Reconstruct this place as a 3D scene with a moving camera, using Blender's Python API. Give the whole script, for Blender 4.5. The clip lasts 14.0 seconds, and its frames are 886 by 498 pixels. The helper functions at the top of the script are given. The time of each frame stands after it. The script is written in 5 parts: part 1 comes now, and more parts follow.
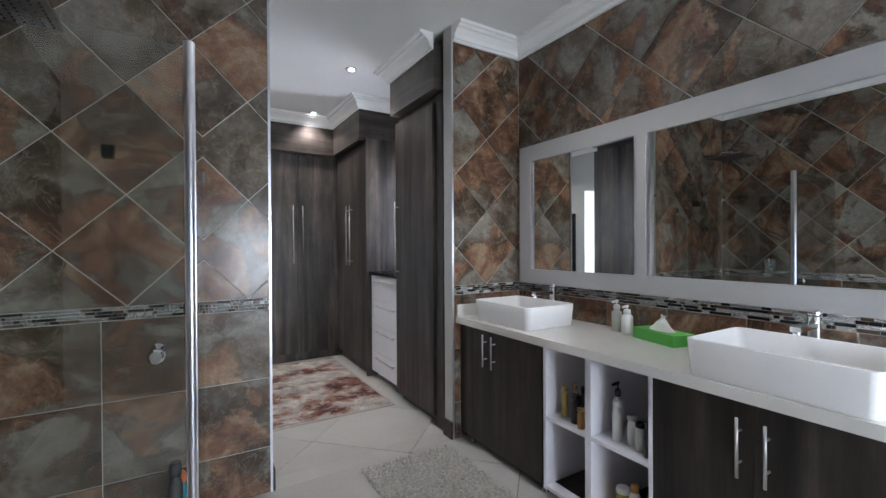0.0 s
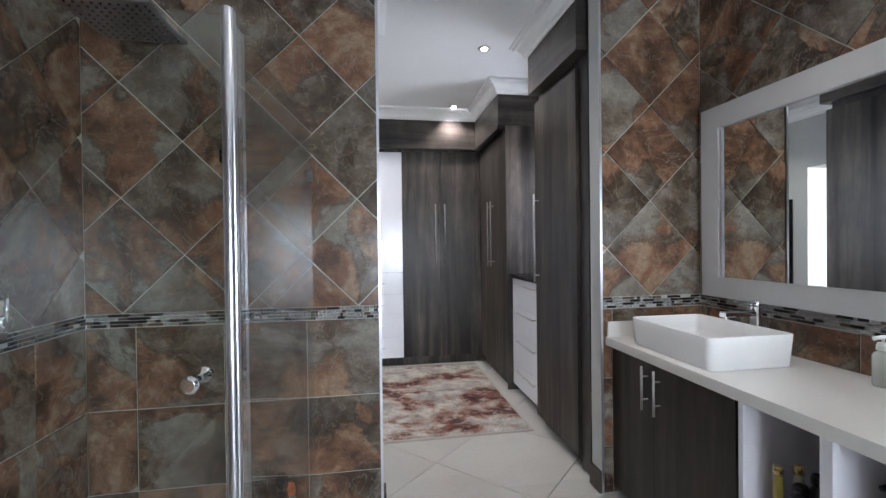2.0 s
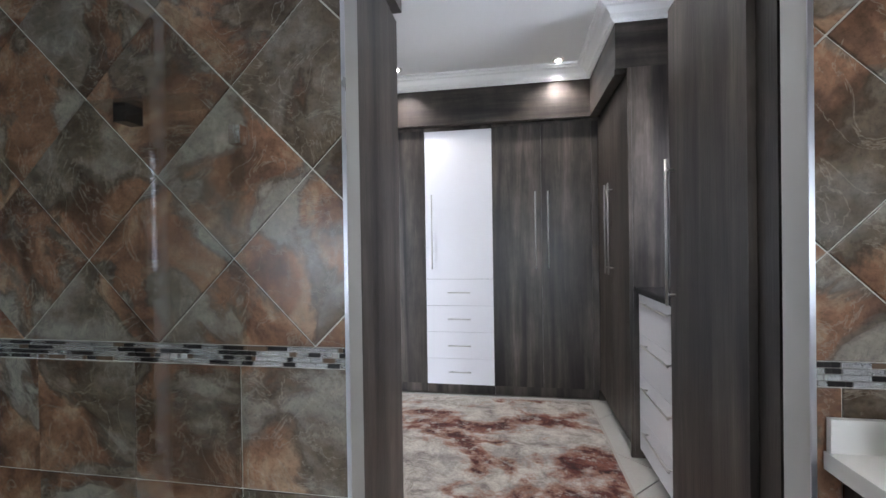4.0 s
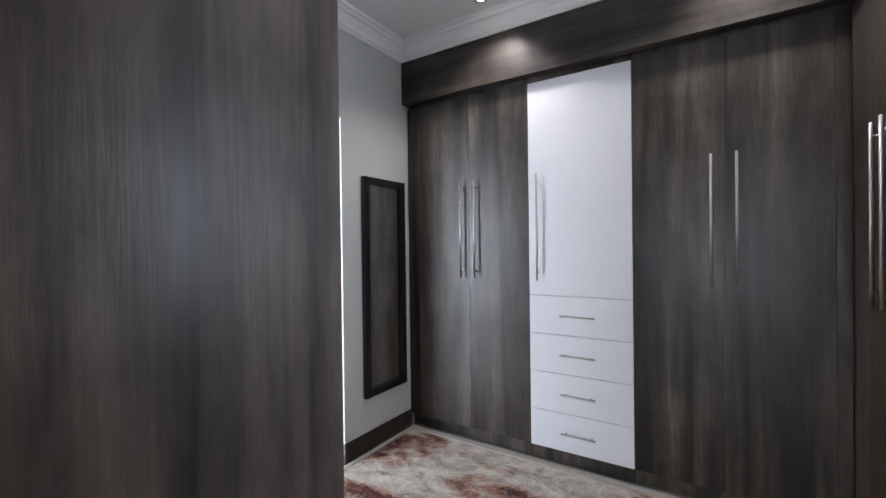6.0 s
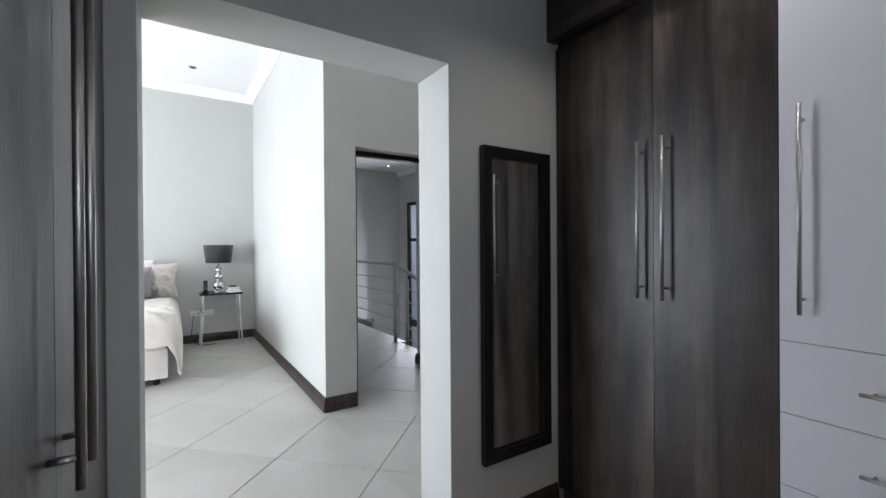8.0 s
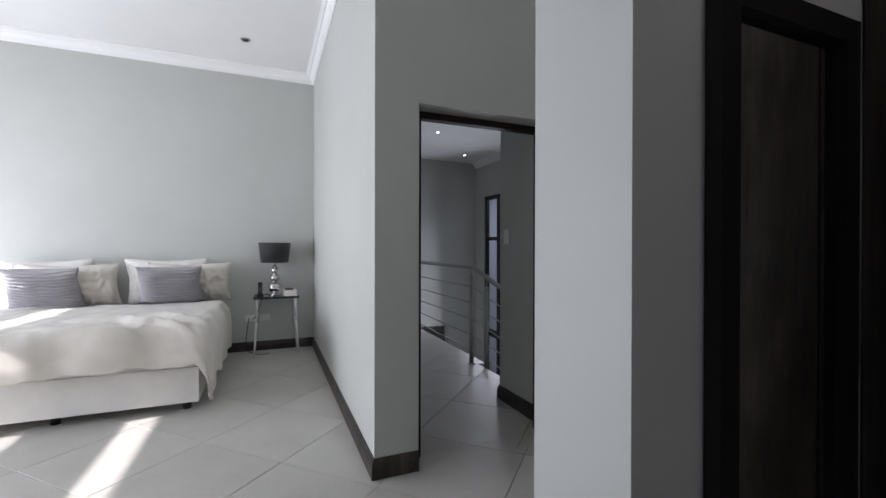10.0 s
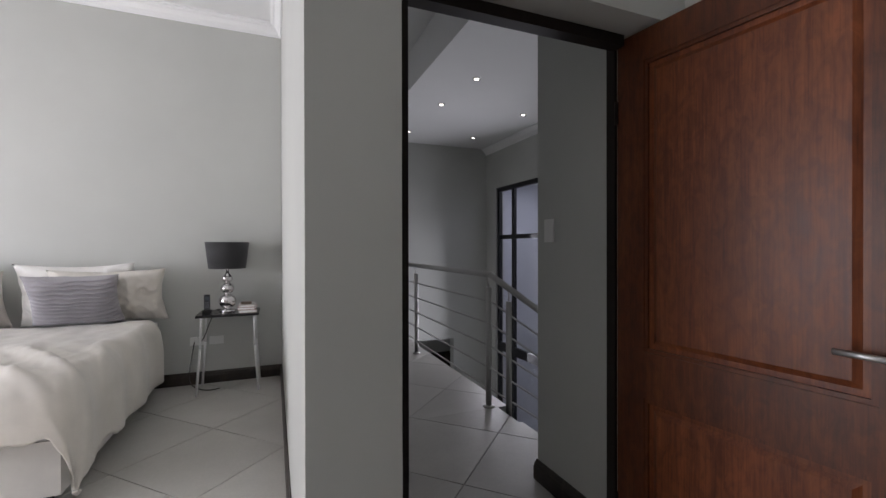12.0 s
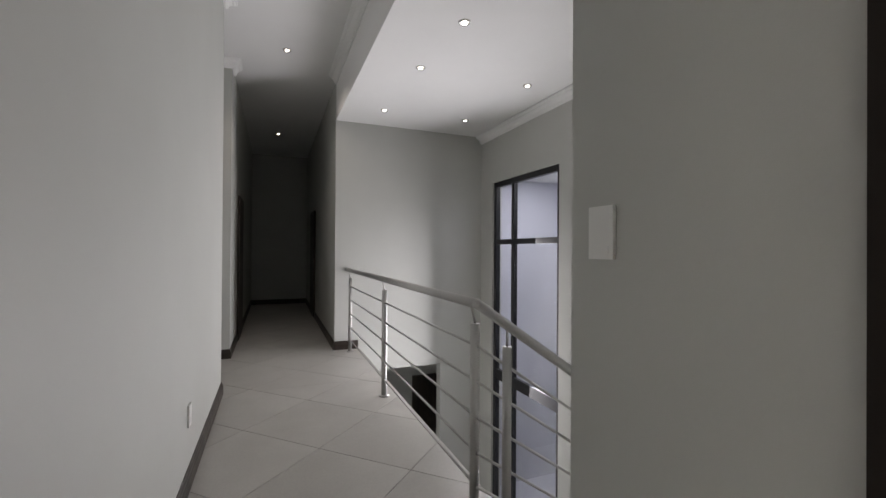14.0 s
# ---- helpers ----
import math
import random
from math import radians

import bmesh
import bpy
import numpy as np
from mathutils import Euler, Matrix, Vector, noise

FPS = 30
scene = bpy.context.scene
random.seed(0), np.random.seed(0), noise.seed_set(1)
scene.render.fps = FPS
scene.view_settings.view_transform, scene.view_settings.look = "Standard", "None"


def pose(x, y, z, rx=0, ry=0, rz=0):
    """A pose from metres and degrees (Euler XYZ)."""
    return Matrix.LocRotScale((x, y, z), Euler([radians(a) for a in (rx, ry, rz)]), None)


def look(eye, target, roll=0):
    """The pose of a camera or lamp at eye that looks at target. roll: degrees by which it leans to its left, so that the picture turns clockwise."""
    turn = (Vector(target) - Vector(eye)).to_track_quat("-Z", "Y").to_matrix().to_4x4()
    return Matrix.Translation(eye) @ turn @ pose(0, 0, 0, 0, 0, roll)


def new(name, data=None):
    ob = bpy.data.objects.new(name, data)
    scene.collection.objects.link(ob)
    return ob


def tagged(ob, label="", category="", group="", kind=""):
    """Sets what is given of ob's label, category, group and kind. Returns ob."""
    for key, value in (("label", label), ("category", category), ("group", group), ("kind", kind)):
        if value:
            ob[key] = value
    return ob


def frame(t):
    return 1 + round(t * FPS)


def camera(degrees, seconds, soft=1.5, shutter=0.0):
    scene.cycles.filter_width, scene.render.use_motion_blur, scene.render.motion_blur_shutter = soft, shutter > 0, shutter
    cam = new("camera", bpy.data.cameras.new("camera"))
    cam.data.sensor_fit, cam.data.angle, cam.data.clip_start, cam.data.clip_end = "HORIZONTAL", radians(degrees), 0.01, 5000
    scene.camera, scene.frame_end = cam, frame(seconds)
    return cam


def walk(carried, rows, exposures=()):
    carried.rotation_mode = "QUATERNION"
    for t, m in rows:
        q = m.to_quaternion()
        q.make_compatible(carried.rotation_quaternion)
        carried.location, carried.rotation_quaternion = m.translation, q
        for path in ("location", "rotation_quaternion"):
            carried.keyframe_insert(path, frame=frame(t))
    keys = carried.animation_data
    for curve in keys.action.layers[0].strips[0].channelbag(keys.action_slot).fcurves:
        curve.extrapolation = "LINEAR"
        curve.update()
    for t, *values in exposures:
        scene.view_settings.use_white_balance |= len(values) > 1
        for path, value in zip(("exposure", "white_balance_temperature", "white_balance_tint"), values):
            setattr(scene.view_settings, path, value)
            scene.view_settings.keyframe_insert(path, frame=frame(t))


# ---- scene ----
cam = camera(93.0, 14.0)
PATH = [
    (0, (0.853, 0.282, 1.241), (1.891, 1.992, 1.229), -0.3),
    (0.5, (0.928, 0.309, 1.228), (1.778, 2.12, 1.222), -0.5),
    (1, (0.988, 0.373, 1.243), (1.655, 2.259, 1.235), -0.6),
    (1.5, (1.074, 0.48, 1.255), (1.555, 2.421, 1.242), -0.7),
    (2, (1.188, 0.606, 1.26), (1.509, 2.58, 1.241), -0.7),
    (2.5, (1.362, 0.793, 1.265), (1.525, 2.786, 1.242), -1.0),
    (3, (1.507, 1.011, 1.268), (1.495, 3.01, 1.243), -1.1),
    (5.5, (1.784, 2.328, 1.241), (0.906, 4.126, 1.241), -0.5),
    (6, (1.842, 2.621, 1.27), (0.752, 4.297, 1.258), -0.7),
    (6.5, (1.75, 2.854, 1.272), (0.495, 4.41, 1.262), -0.6),
    (7, (1.688, 3.075, 1.267), (0.263, 4.479, 1.259), -0.6),
    (7.5, (1.589, 3.26, 1.27), (0.027, 4.509, 1.259), -0.6),
    (8, (1.443, 3.411, 1.272), (-0.24, 4.492, 1.265), -0.4),
    (8.5, (1.251, 3.543, 1.279), (-0.531, 4.451, 1.27), -0.2),
    (11, (-0.115, 4.057, 1.265), (-1.968, 4.808, 1.259), 0.1),
    (11.5, (-0.403, 4.169, 1.27), (-2.259, 4.915, 1.264), -0.0),
    (12, (-0.676, 4.328, 1.273), (-2.532, 5.074, 1.266), -0.1),
    (12.5, (-0.962, 4.491, 1.283), (-2.817, 5.238, 1.28), -0.0),
    (13, (-1.2, 4.642, 1.29), (-3.056, 5.387, 1.292), 0.05),
    (13.5, (-1.487, 4.827, 1.298), (-3.343, 5.572, 1.306), 0.1),
    (14, (-1.763, 4.974, 1.316), (-3.616, 5.725, 1.326), 0.4),
]
walk(cam, [(t, look(eye, target, roll)) for t, eye, target, roll in PATH],
     [(0.0, 3.28, 6000, 14), (0.6, 3.48, 6000, 14), (3.0, 3.42, 6000, 14), (5.5, 3.35, 6010, 14), (6.2, 2.93, 6030, 14), (7.0, 2.98, 6060, 14), (7.5, 2.62, 6100, 14), (8.1, 1.8, 6100, 14), (8.6, 1.5, 6100, 15), (11.0, 0.9, 6250, 18), (12.2, 1.07, 6550, 20), (13.2, 1.72, 6850, 20), (14.0, 2.18, 6950, 18)])

# ---- world, sun, window and fill light ----
world = bpy.data.worlds.new("sky")
scene.world = world
world.use_nodes = True
wn = world.node_tree
sky = wn.nodes.new("ShaderNodeTexSky")
sky.sky_type = "NISHITA"
sky.sun_disc = False
SUN_DIR = Vector((-0.12, 1.0, -0.68)).normalized()      # the way the sunlight travels
sky.sun_elevation = math.asin(-SUN_DIR.z)
sky.sun_rotation = math.atan2(-SUN_DIR.x, -SUN_DIR.y)
wn.links.new(sky.outputs[0], wn.nodes["Background"].inputs[0])
wn.nodes["Background"].inputs[1].default_value = 0.05

sun = new("sun", bpy.data.lights.new("sun", "SUN"))
sun.data.energy, sun.data.angle, sun.data.color = 5.0, radians(0.5), (1.0, 0.95, 0.88)
sun.matrix_world = look((0, -8, 8), Vector((0, -8, 8)) + SUN_DIR)


def area_light(name, eye, target, width, height, watts, colour=(0.93, 0.97, 1.0)):
    ob = new(name, bpy.data.lights.new(name, "AREA"))
    ob.data.shape, ob.data.size, ob.data.size_y = "RECTANGLE", width, height
    ob.data.energy, ob.data.color = watts, colour
    ob.matrix_world = look(eye, target)
    return ob


# Added lamp at an unseen bathroom window, aimed down to brighten the lower walls.
area_light("daylight_bath", (2.0, -1.36, 1.05), (2.6, 2.0, -0.8), 1.3, 1.2, 5.6, (0.9, 0.96, 1.0))
area_light("daylight_bedroom", (-3.0, -0.66, 1.25), (-3.0, 3.0, 1.1), 3.2, 1.8, 84, (0.9, 0.95, 1.0))
area_light("daylight_niche", (3.12, 3.76, 1.56), (1.0, 3.76, 1.5), 0.58, 0.95, 4.1, (0.86, 0.91, 1.0))
# Oversized added lamp in place of that ceiling's small spots; no such fitting exists.
area_light("court_ceiling_light", (-6.3, 9.1, 2.58), (-6.3, 9.1, 0.0), 3.0, 1.2, 13, (0.85, 0.9, 1.0))
area_light("daylight_stairs", (-6.3, 7.86, -0.1), (-4.6, 5.0, -0.2), 1.4, 3.2, 31.0, (0.90, 0.94, 1.0))


def lamp_spot(x, y, z, watts):
    ob = new("downlight_beam", bpy.data.lights.new("downlight_beam", "SPOT"))
    ob.data.energy, ob.data.color, ob.data.spot_size, ob.data.spot_blend, ob.data.shadow_soft_size = watts, (1.0, 0.93, 0.84), radians(125), 0.7, 0.03
    ob.matrix_world = look((x, y, z), (x, y, 0))


# ---- materials ----
def material(name, rough=0.5, metal=0.0, colour=(0.8, 0.8, 0.8)):
    m = bpy.data.materials.new(name)
    m.use_nodes = True
    b = m.node_tree.nodes["Principled BSDF"]
    b.inputs["Base Color"].default_value = (*colour, 1)
    b.inputs["Roughness"].default_value = rough
    b.inputs["Metallic"].default_value = metal
    return m, m.node_tree, b


def node(nt, kind, **values):
    n = nt.nodes.new(kind)
    for k, v in values.items():
        n.inputs[k.replace("_", " ")].default_value = v
    return n


def ramp(nt, source, stops, socket=None):
    r = nt.nodes.new("ShaderNodeValToRGB")
    e = r.color_ramp.elements
    while len(e) < len(stops):
        e.new(0.5)
    for el, (p, c) in zip(e, stops):
        el.position, el.color = p, (*c, 1)
    nt.links.new(source, r.inputs[0])
    return r.outputs[0]


def coords(nt, scale=(1, 1, 1), shift=False):
    """World-sized object coordinates; shift moves each object's pattern by its own random amount."""
    t = nt.nodes.new("ShaderNodeTexCoord")
    mp = nt.nodes.new("ShaderNodeMapping")
    mp.inputs["Scale"].default_value = scale
    nt.links.new(t.outputs["Object"], mp.inputs["Vector"])
    if shift:
        info = nt.nodes.new("ShaderNodeObjectInfo")
        mul = nt.nodes.new("ShaderNodeMath")
        mul.operation = "MULTIPLY"
        mul.inputs[1].default_value = 37.0
        nt.links.new(info.outputs["Random"], mul.inputs[0])
        comb = nt.nodes.new("ShaderNodeCombineXYZ")
        for k in range(3):
            nt.links.new(mul.outputs[0], comb.inputs[k])
        nt.links.new(comb.outputs[0], mp.inputs["Location"])
    return mp.outputs[0]


def noise_tex(nt, vec, scale, detail=4, rough=0.55, distort=0.0):
    n = nt.nodes.new("ShaderNodeTexNoise")
    nt.links.new(vec, n.inputs["Vector"])
    n.inputs["Scale"].default_value, n.inputs["Detail"].default_value = scale, detail
    n.inputs["Roughness"].default_value, n.inputs["Distortion"].default_value = rough, distort
    return n.outputs[0]


def mix(nt, fac, a, b, blend="MIX"):
    m = nt.nodes.new("ShaderNodeMix")
    m.data_type, m.blend_type = "RGBA", blend
    for sock, v in ((m.inputs[0], fac), (m.inputs[6], a), (m.inputs[7], b)):
        if isinstance(v, bpy.types.NodeSocket):
            nt.links.new(v, sock)
        elif isinstance(v, tuple):
            sock.default_value = (*v, 1)
        else:
            sock.default_value = v
    return m.outputs[2]


def bump(nt, b, height, strength, distance=0.01):
    n = nt.nodes.new("ShaderNodeBump")
    n.inputs["Strength"].default_value, n.inputs["Distance"].default_value = strength, distance
    nt.links.new(height, n.inputs["Height"])
    nt.links.new(n.outputs[0], b.inputs["Normal"])


def spread(nt, b, source, lo, hi):
    m = nt.nodes.new("ShaderNodeMapRange")
    m.inputs["To Min"].default_value, m.inputs["To Max"].default_value = lo, hi
    nt.links.new(source, m.inputs["Value"])
    nt.links.new(m.outputs[0], b.inputs["Roughness"])


def paint(name, colour, rough=0.6, blotch=0.04):
    m, nt, b = material(name, rough)
    v = coords(nt)
    n = noise_tex(nt, v, 1.3, 3)
    dark = tuple(c * (1 - blotch) for c in colour)
    light = tuple(min(1, c * (1 + blotch)) for c in colour)
    nt.links.new(ramp(nt, n, [(0.3, dark), (0.7, light)]), b.inputs["Base Color"])
    bump(nt, b, noise_tex(nt, v, 260, 3), 0.12, 0.002)
    spread(nt, b, n, rough - 0.06, rough + 0.06)
    return m


def laminate(name, dark, light, rough=0.38, level=False):
    """Dark wood laminate, its grain running up, with soft pale streaks and short cross flecks."""
    m, nt, b = material(name, rough)
    along = (lambda across, run: (run, run, across)) if level else (lambda across, run: (across, across, run))
    vs = coords(nt, along(15, 1.1), True)
    vf = coords(nt, along(120, 6), True)
    vb = coords(nt, along(7.5, 0.4), True)
    middle = tuple((a + c) / 2 for a, c in zip(dark, light))
    broad = ramp(nt, noise_tex(nt, vb, 1.0, 3, 0.55, 0.7), [(0.32, dark), (0.48, middle), (0.58, tuple(c * 0.85 for c in light)), (0.70, tuple(c * 1.25 for c in light))])
    grain = ramp(nt, noise_tex(nt, vs, 1.0, 6, 0.68, 0.7), [(0.34, (0.66, 0.66, 0.66)), (0.64, (1.16, 1.14, 1.12))])
    fine = ramp(nt, noise_tex(nt, vf, 1.0, 3, 0.6), [(0.36, (0.84, 0.84, 0.84)), (0.58, (1.05, 1.05, 1.05))])
    cloud = ramp(nt, noise_tex(nt, coords(nt, (7, 7, 3.0), True), 1.0, 6, 0.68), [(0.34, (0.6, 0.6, 0.6)), (0.66, (1.3, 1.3, 1.3))])
    col = broad
    for layer in (grain, fine, cloud):
        col = mix(nt, 1.0, col, layer, "MULTIPLY")
    nt.links.new(col, b.inputs["Base Color"])
    bump(nt, b, noise_tex(nt, vf, 1.0, 3, 0.6), 0.3, 0.002)
    b.inputs["Specular IOR Level"].default_value = 0.4
    spread(nt, b, noise_tex(nt, vs, 1.0, 3), rough - 0.08, rough + 0.1)
    return m


def slate(name):
    """Polished multicolour slate: grey-green ground, brown clouds, rust patches with dark rims and pale veins."""
    m, nt, b = material(name, 0.25)
    v = coords(nt, (1, 1, 1), True)
    v2 = coords(nt, (1.0, 1.25, 1.1), True)
    warm = noise_tex(nt, v, 3.4, 6, 0.58, 0.7)
    cloud = noise_tex(nt, v, 2.7, 6, 0.58, 0.5)
    cold = noise_tex(nt, v2, 4.0, 4, 0.55, 0.4)
    fine = noise_tex(nt, v, 26, 6, 0.7, 0.5)
    speck = noise_tex(nt, v2, 95, 3, 0.7)
    grey = ramp(nt, cloud, [(0.34, (0.055, 0.038, 0.026)), (0.44, (0.105, 0.080, 0.057)), (0.51, (0.175, 0.148, 0.120)), (0.66, (0.28, 0.258, 0.222))])
    grey = mix(nt, ramp(nt, cold, [(0.50, (0, 0, 0)), (0.64, (0.5, 0.5, 0.5))]), grey, (0.180, 0.172, 0.154))
    rust = ramp(nt, warm, [(0.34, (0.040, 0.024, 0.016)), (0.45, (0.100, 0.052, 0.032)), (0.54, (0.20, 0.105, 0.062)), (0.62, (0.29, 0.20, 0.13)), (0.72, (0.16, 0.070, 0.050))])
    patch = noise_tex(nt, v2, 2.4, 6, 0.56, 0.6)
    col = mix(nt, ramp(nt, patch, [(0.485, (0, 0, 0)), (0.53, (0.95, 0.95, 0.95))]), grey, rust)
    rim = ramp(nt, patch, [(0.47, (1, 1, 1)), (0.495, (0.45, 0.42, 0.40)), (0.53, (1, 1, 1))])
    col = mix(nt, 0.75, col, rim, "MULTIPLY")
    vein = ramp(nt, noise_tex(nt, v, 5.5, 6, 0.6, 1.4), [(0.485, (0, 0, 0)), (0.5, (0.38, 0.38, 0.38)), (0.515, (0, 0, 0))])
    col = mix(nt, vein, col, (0.30, 0.27, 0.22))
    col = mix(nt, 1.0, col, ramp(nt, fine, [(0.30, (0.74, 0.74, 0.74)), (0.62, (1.16, 1.14, 1.11))]), "MULTIPLY")
    col = mix(nt, 1.0, col, ramp(nt, speck, [(0.3, (0.74, 0.74, 0.74)), (0.5, (1, 1, 1))]), "MULTIPLY")
    nt.links.new(col, b.inputs["Base Color"])
    bump(nt, b, cloud, 0.10, 0.01)
    spread(nt, b, fine, 0.12, 0.30)
    return m


def metal(name, colour, rough, brushed=False):
    m, nt, b = material(name, rough, 1.0, colour)
    v = coords(nt, (40, 40, 900) if brushed else (8, 8, 8))
    spread(nt, b, noise_tex(nt, v, 1.0, 3), max(0.02, rough - 0.07), rough + 0.08)
    return m


def fabric(name, colour, weave=420, rough=0.85, blotch=0.08):
    m, nt, b = material(name, rough)
    v = coords(nt)
    n = noise_tex(nt, v, 5, 4)
    nt.links.new(ramp(nt, n, [(0.3, tuple(c * (1 - blotch) for c in colour)), (0.7, tuple(min(1, c * (1 + blotch)) for c in colour))]), b.inputs["Base Color"])
    bump(nt, b, noise_tex(nt, v, weave, 3), 0.35, 0.003)
    b.inputs["Sheen Weight"].default_value = 0.25
    return m


WALL = paint("wall_paint", (0.49, 0.497, 0.47), 0.55)
CEIL = paint("ceiling_paint", (0.78, 0.78, 0.77), 0.75, 0.02)
CORNICE = paint("cornice_plaster", (0.82, 0.82, 0.81), 0.6, 0.02)
TRIM = paint("jamb_paint", (0.47, 0.475, 0.46), 0.45)
WOOD = laminate("grey_laminate", (0.010, 0.008, 0.0073), (0.088, 0.074, 0.063))
WOOD_LEVEL = laminate("grey_laminate_level", (0.010, 0.008, 0.0073), (0.088, 0.074, 0.063), 0.38, True)
WOOD_DARK = laminate("dark_laminate", (0.011, 0.009, 0.0082), (0.052, 0.043, 0.036), 0.38)
SKIRT = laminate("skirting_wood", (0.022, 0.016, 0.013), (0.05, 0.038, 0.03), 0.4)
GLOSS = paint("white_gloss_door", (0.72, 0.72, 0.76), 0.1, 0.01)
SLATE = slate("slate_tile")
GROUT = paint("grout", (0.46, 0.43, 0.38), 0.85, 0.1)
CERAMIC = material("white_ceramic", 0.07, 0, (0.85, 0.85, 0.85))[0]
STONE = paint("quartz_counter", (0.70, 0.69, 0.66), 0.11, 0.04)
CHROME = metal("chrome", (0.82, 0.83, 0.85), 0.07)
STEEL = metal("brushed_steel", (0.50, 0.495, 0.48), 0.42)
ALU = metal("satin_aluminium", (0.66, 0.67, 0.72), 0.3)
SILVER = paint("silver_frame_paint", (0.40, 0.40, 0.40), 0.32, 0.04)
BLACK = paint("black_lacquer", (0.012, 0.011, 0.011), 0.25, 0.2)
FRAME = paint("dark_frame_stain", (0.016, 0.012, 0.010), 0.6, 0.15)
FRAME.node_tree.nodes["Principled BSDF"].inputs["Specular IOR Level"].default_value = 0.15
IRON = paint("black_window_frame", (0.012, 0.012, 0.015), 0.4, 0.2)
SHELF = paint("white_melamine", (0.76, 0.75, 0.80), 0.35, 0.02)
PLASTIC_W = paint("white_plastic", (0.75, 0.75, 0.73), 0.35, 0.02)
MIRROR = material("mirror_silver", 0.01, 1.0, (0.72, 0.74, 0.73))[0]
LINEN = fabric("satin_linen", (0.60, 0.565, 0.51), 380, 0.5)
SHEET = fabric("white_cotton", (0.74, 0.72, 0.69), 420)
BASECLOTH = fabric("bed_base_cloth", (0.68, 0.66, 0.63), 300)
SHADE = fabric("black_shade_cloth", (0.012, 0.012, 0.013), 500, 0.7, 0.2)
SMOKE = paint("dark_glass_bottle", (0.03, 0.03, 0.035), 0.1, 0.2)
GREEN = paint("green_card", (0.09, 0.42, 0.06), 0.4, 0.08)
PAPER = fabric("tissue_paper", (0.86, 0.86, 0.85), 200, 0.9, 0.02)


def glass_material(name, tint=(0.97, 0.99, 0.98)):
    m, nt, b = material(name, 0.0, 0, tint)
    out = nt.nodes["Material Output"]
    clear = nt.nodes.new("ShaderNodeBsdfTransparent")
    clear.inputs[0].default_value = (*tint, 1)
    gloss = nt.nodes.new("ShaderNodeBsdfGlossy")
    gloss.inputs["Roughness"].default_value = 0.01
    lw = nt.nodes.new("ShaderNodeLayerWeight")
    lw.inputs[0].default_value = 0.5
    pw = nt.nodes.new("ShaderNodeMath")
    pw.operation, pw.inputs[1].default_value = "POWER", 4.0
    nt.links.new(lw.outputs["Facing"], pw.inputs[0])
    fres = nt.nodes.new("ShaderNodeMath")
    fres.operation, fres.inputs[1].default_value, fres.inputs[2].default_value = "MULTIPLY_ADD", 1.0, 0.055
    nt.links.new(pw.outputs[0], fres.inputs[0])
    mx = nt.nodes.new("ShaderNodeMixShader")
    nt.links.new(fres.outputs[0], mx.inputs[0])
    nt.links.new(clear.outputs[0], mx.inputs[1])
    nt.links.new(gloss.outputs[0], mx.inputs[2])
    nt.links.new(mx.outputs[0], out.inputs[0])
    return m


GLASS = glass_material("clear_glass")


# Panes of the added bathroom window; they spread sunlight into the room.
def frosted_material():
    m, nt, b = material("frosted_glass", 0.4)
    thin = nt.nodes.new("ShaderNodeBsdfTranslucent")
    thin.inputs[0].default_value = (0.62, 0.66, 0.68, 1)
    nt.links.new(thin.outputs[0], nt.nodes["Material Output"].inputs[0])
    return m


FROSTED = frosted_material()


def glow(name, colour, strength):
    m, nt, b = material(name, 0.4, 0, colour)
    b.inputs["Emission Color"].default_value = (*colour, 1)
    b.inputs["Emission Strength"].default_value = strength
    return m


LED = glow("lit_lamp_face", (1.0, 0.95, 0.86), 2.2)


def floor_tile_material():
    m, nt, b = material("cream_floor_tile", 0.22)
    v = coords(nt, (1, 1, 1), True)
    n = noise_tex(nt, v, 1.6, 4, 0.55, 0.1)
    f = noise_tex(nt, v, 60, 4)
    col = mix(nt, 1.0, ramp(nt, n, [(0.3, (0.43, 0.415, 0.385)), (0.7, (0.53, 0.515, 0.48))]), ramp(nt, f, [(0.3, (0.93, 0.93, 0.93)), (0.7, (1, 1, 1))]), "MULTIPLY")
    nt.links.new(col, b.inputs["Base Color"])
    spread(nt, b, n, 0.34, 0.46)
    return m


FLOOR_TILE = floor_tile_material()
FLOOR_JOINT = paint("floor_joint", (0.21, 0.195, 0.17), 0.9, 0.1)


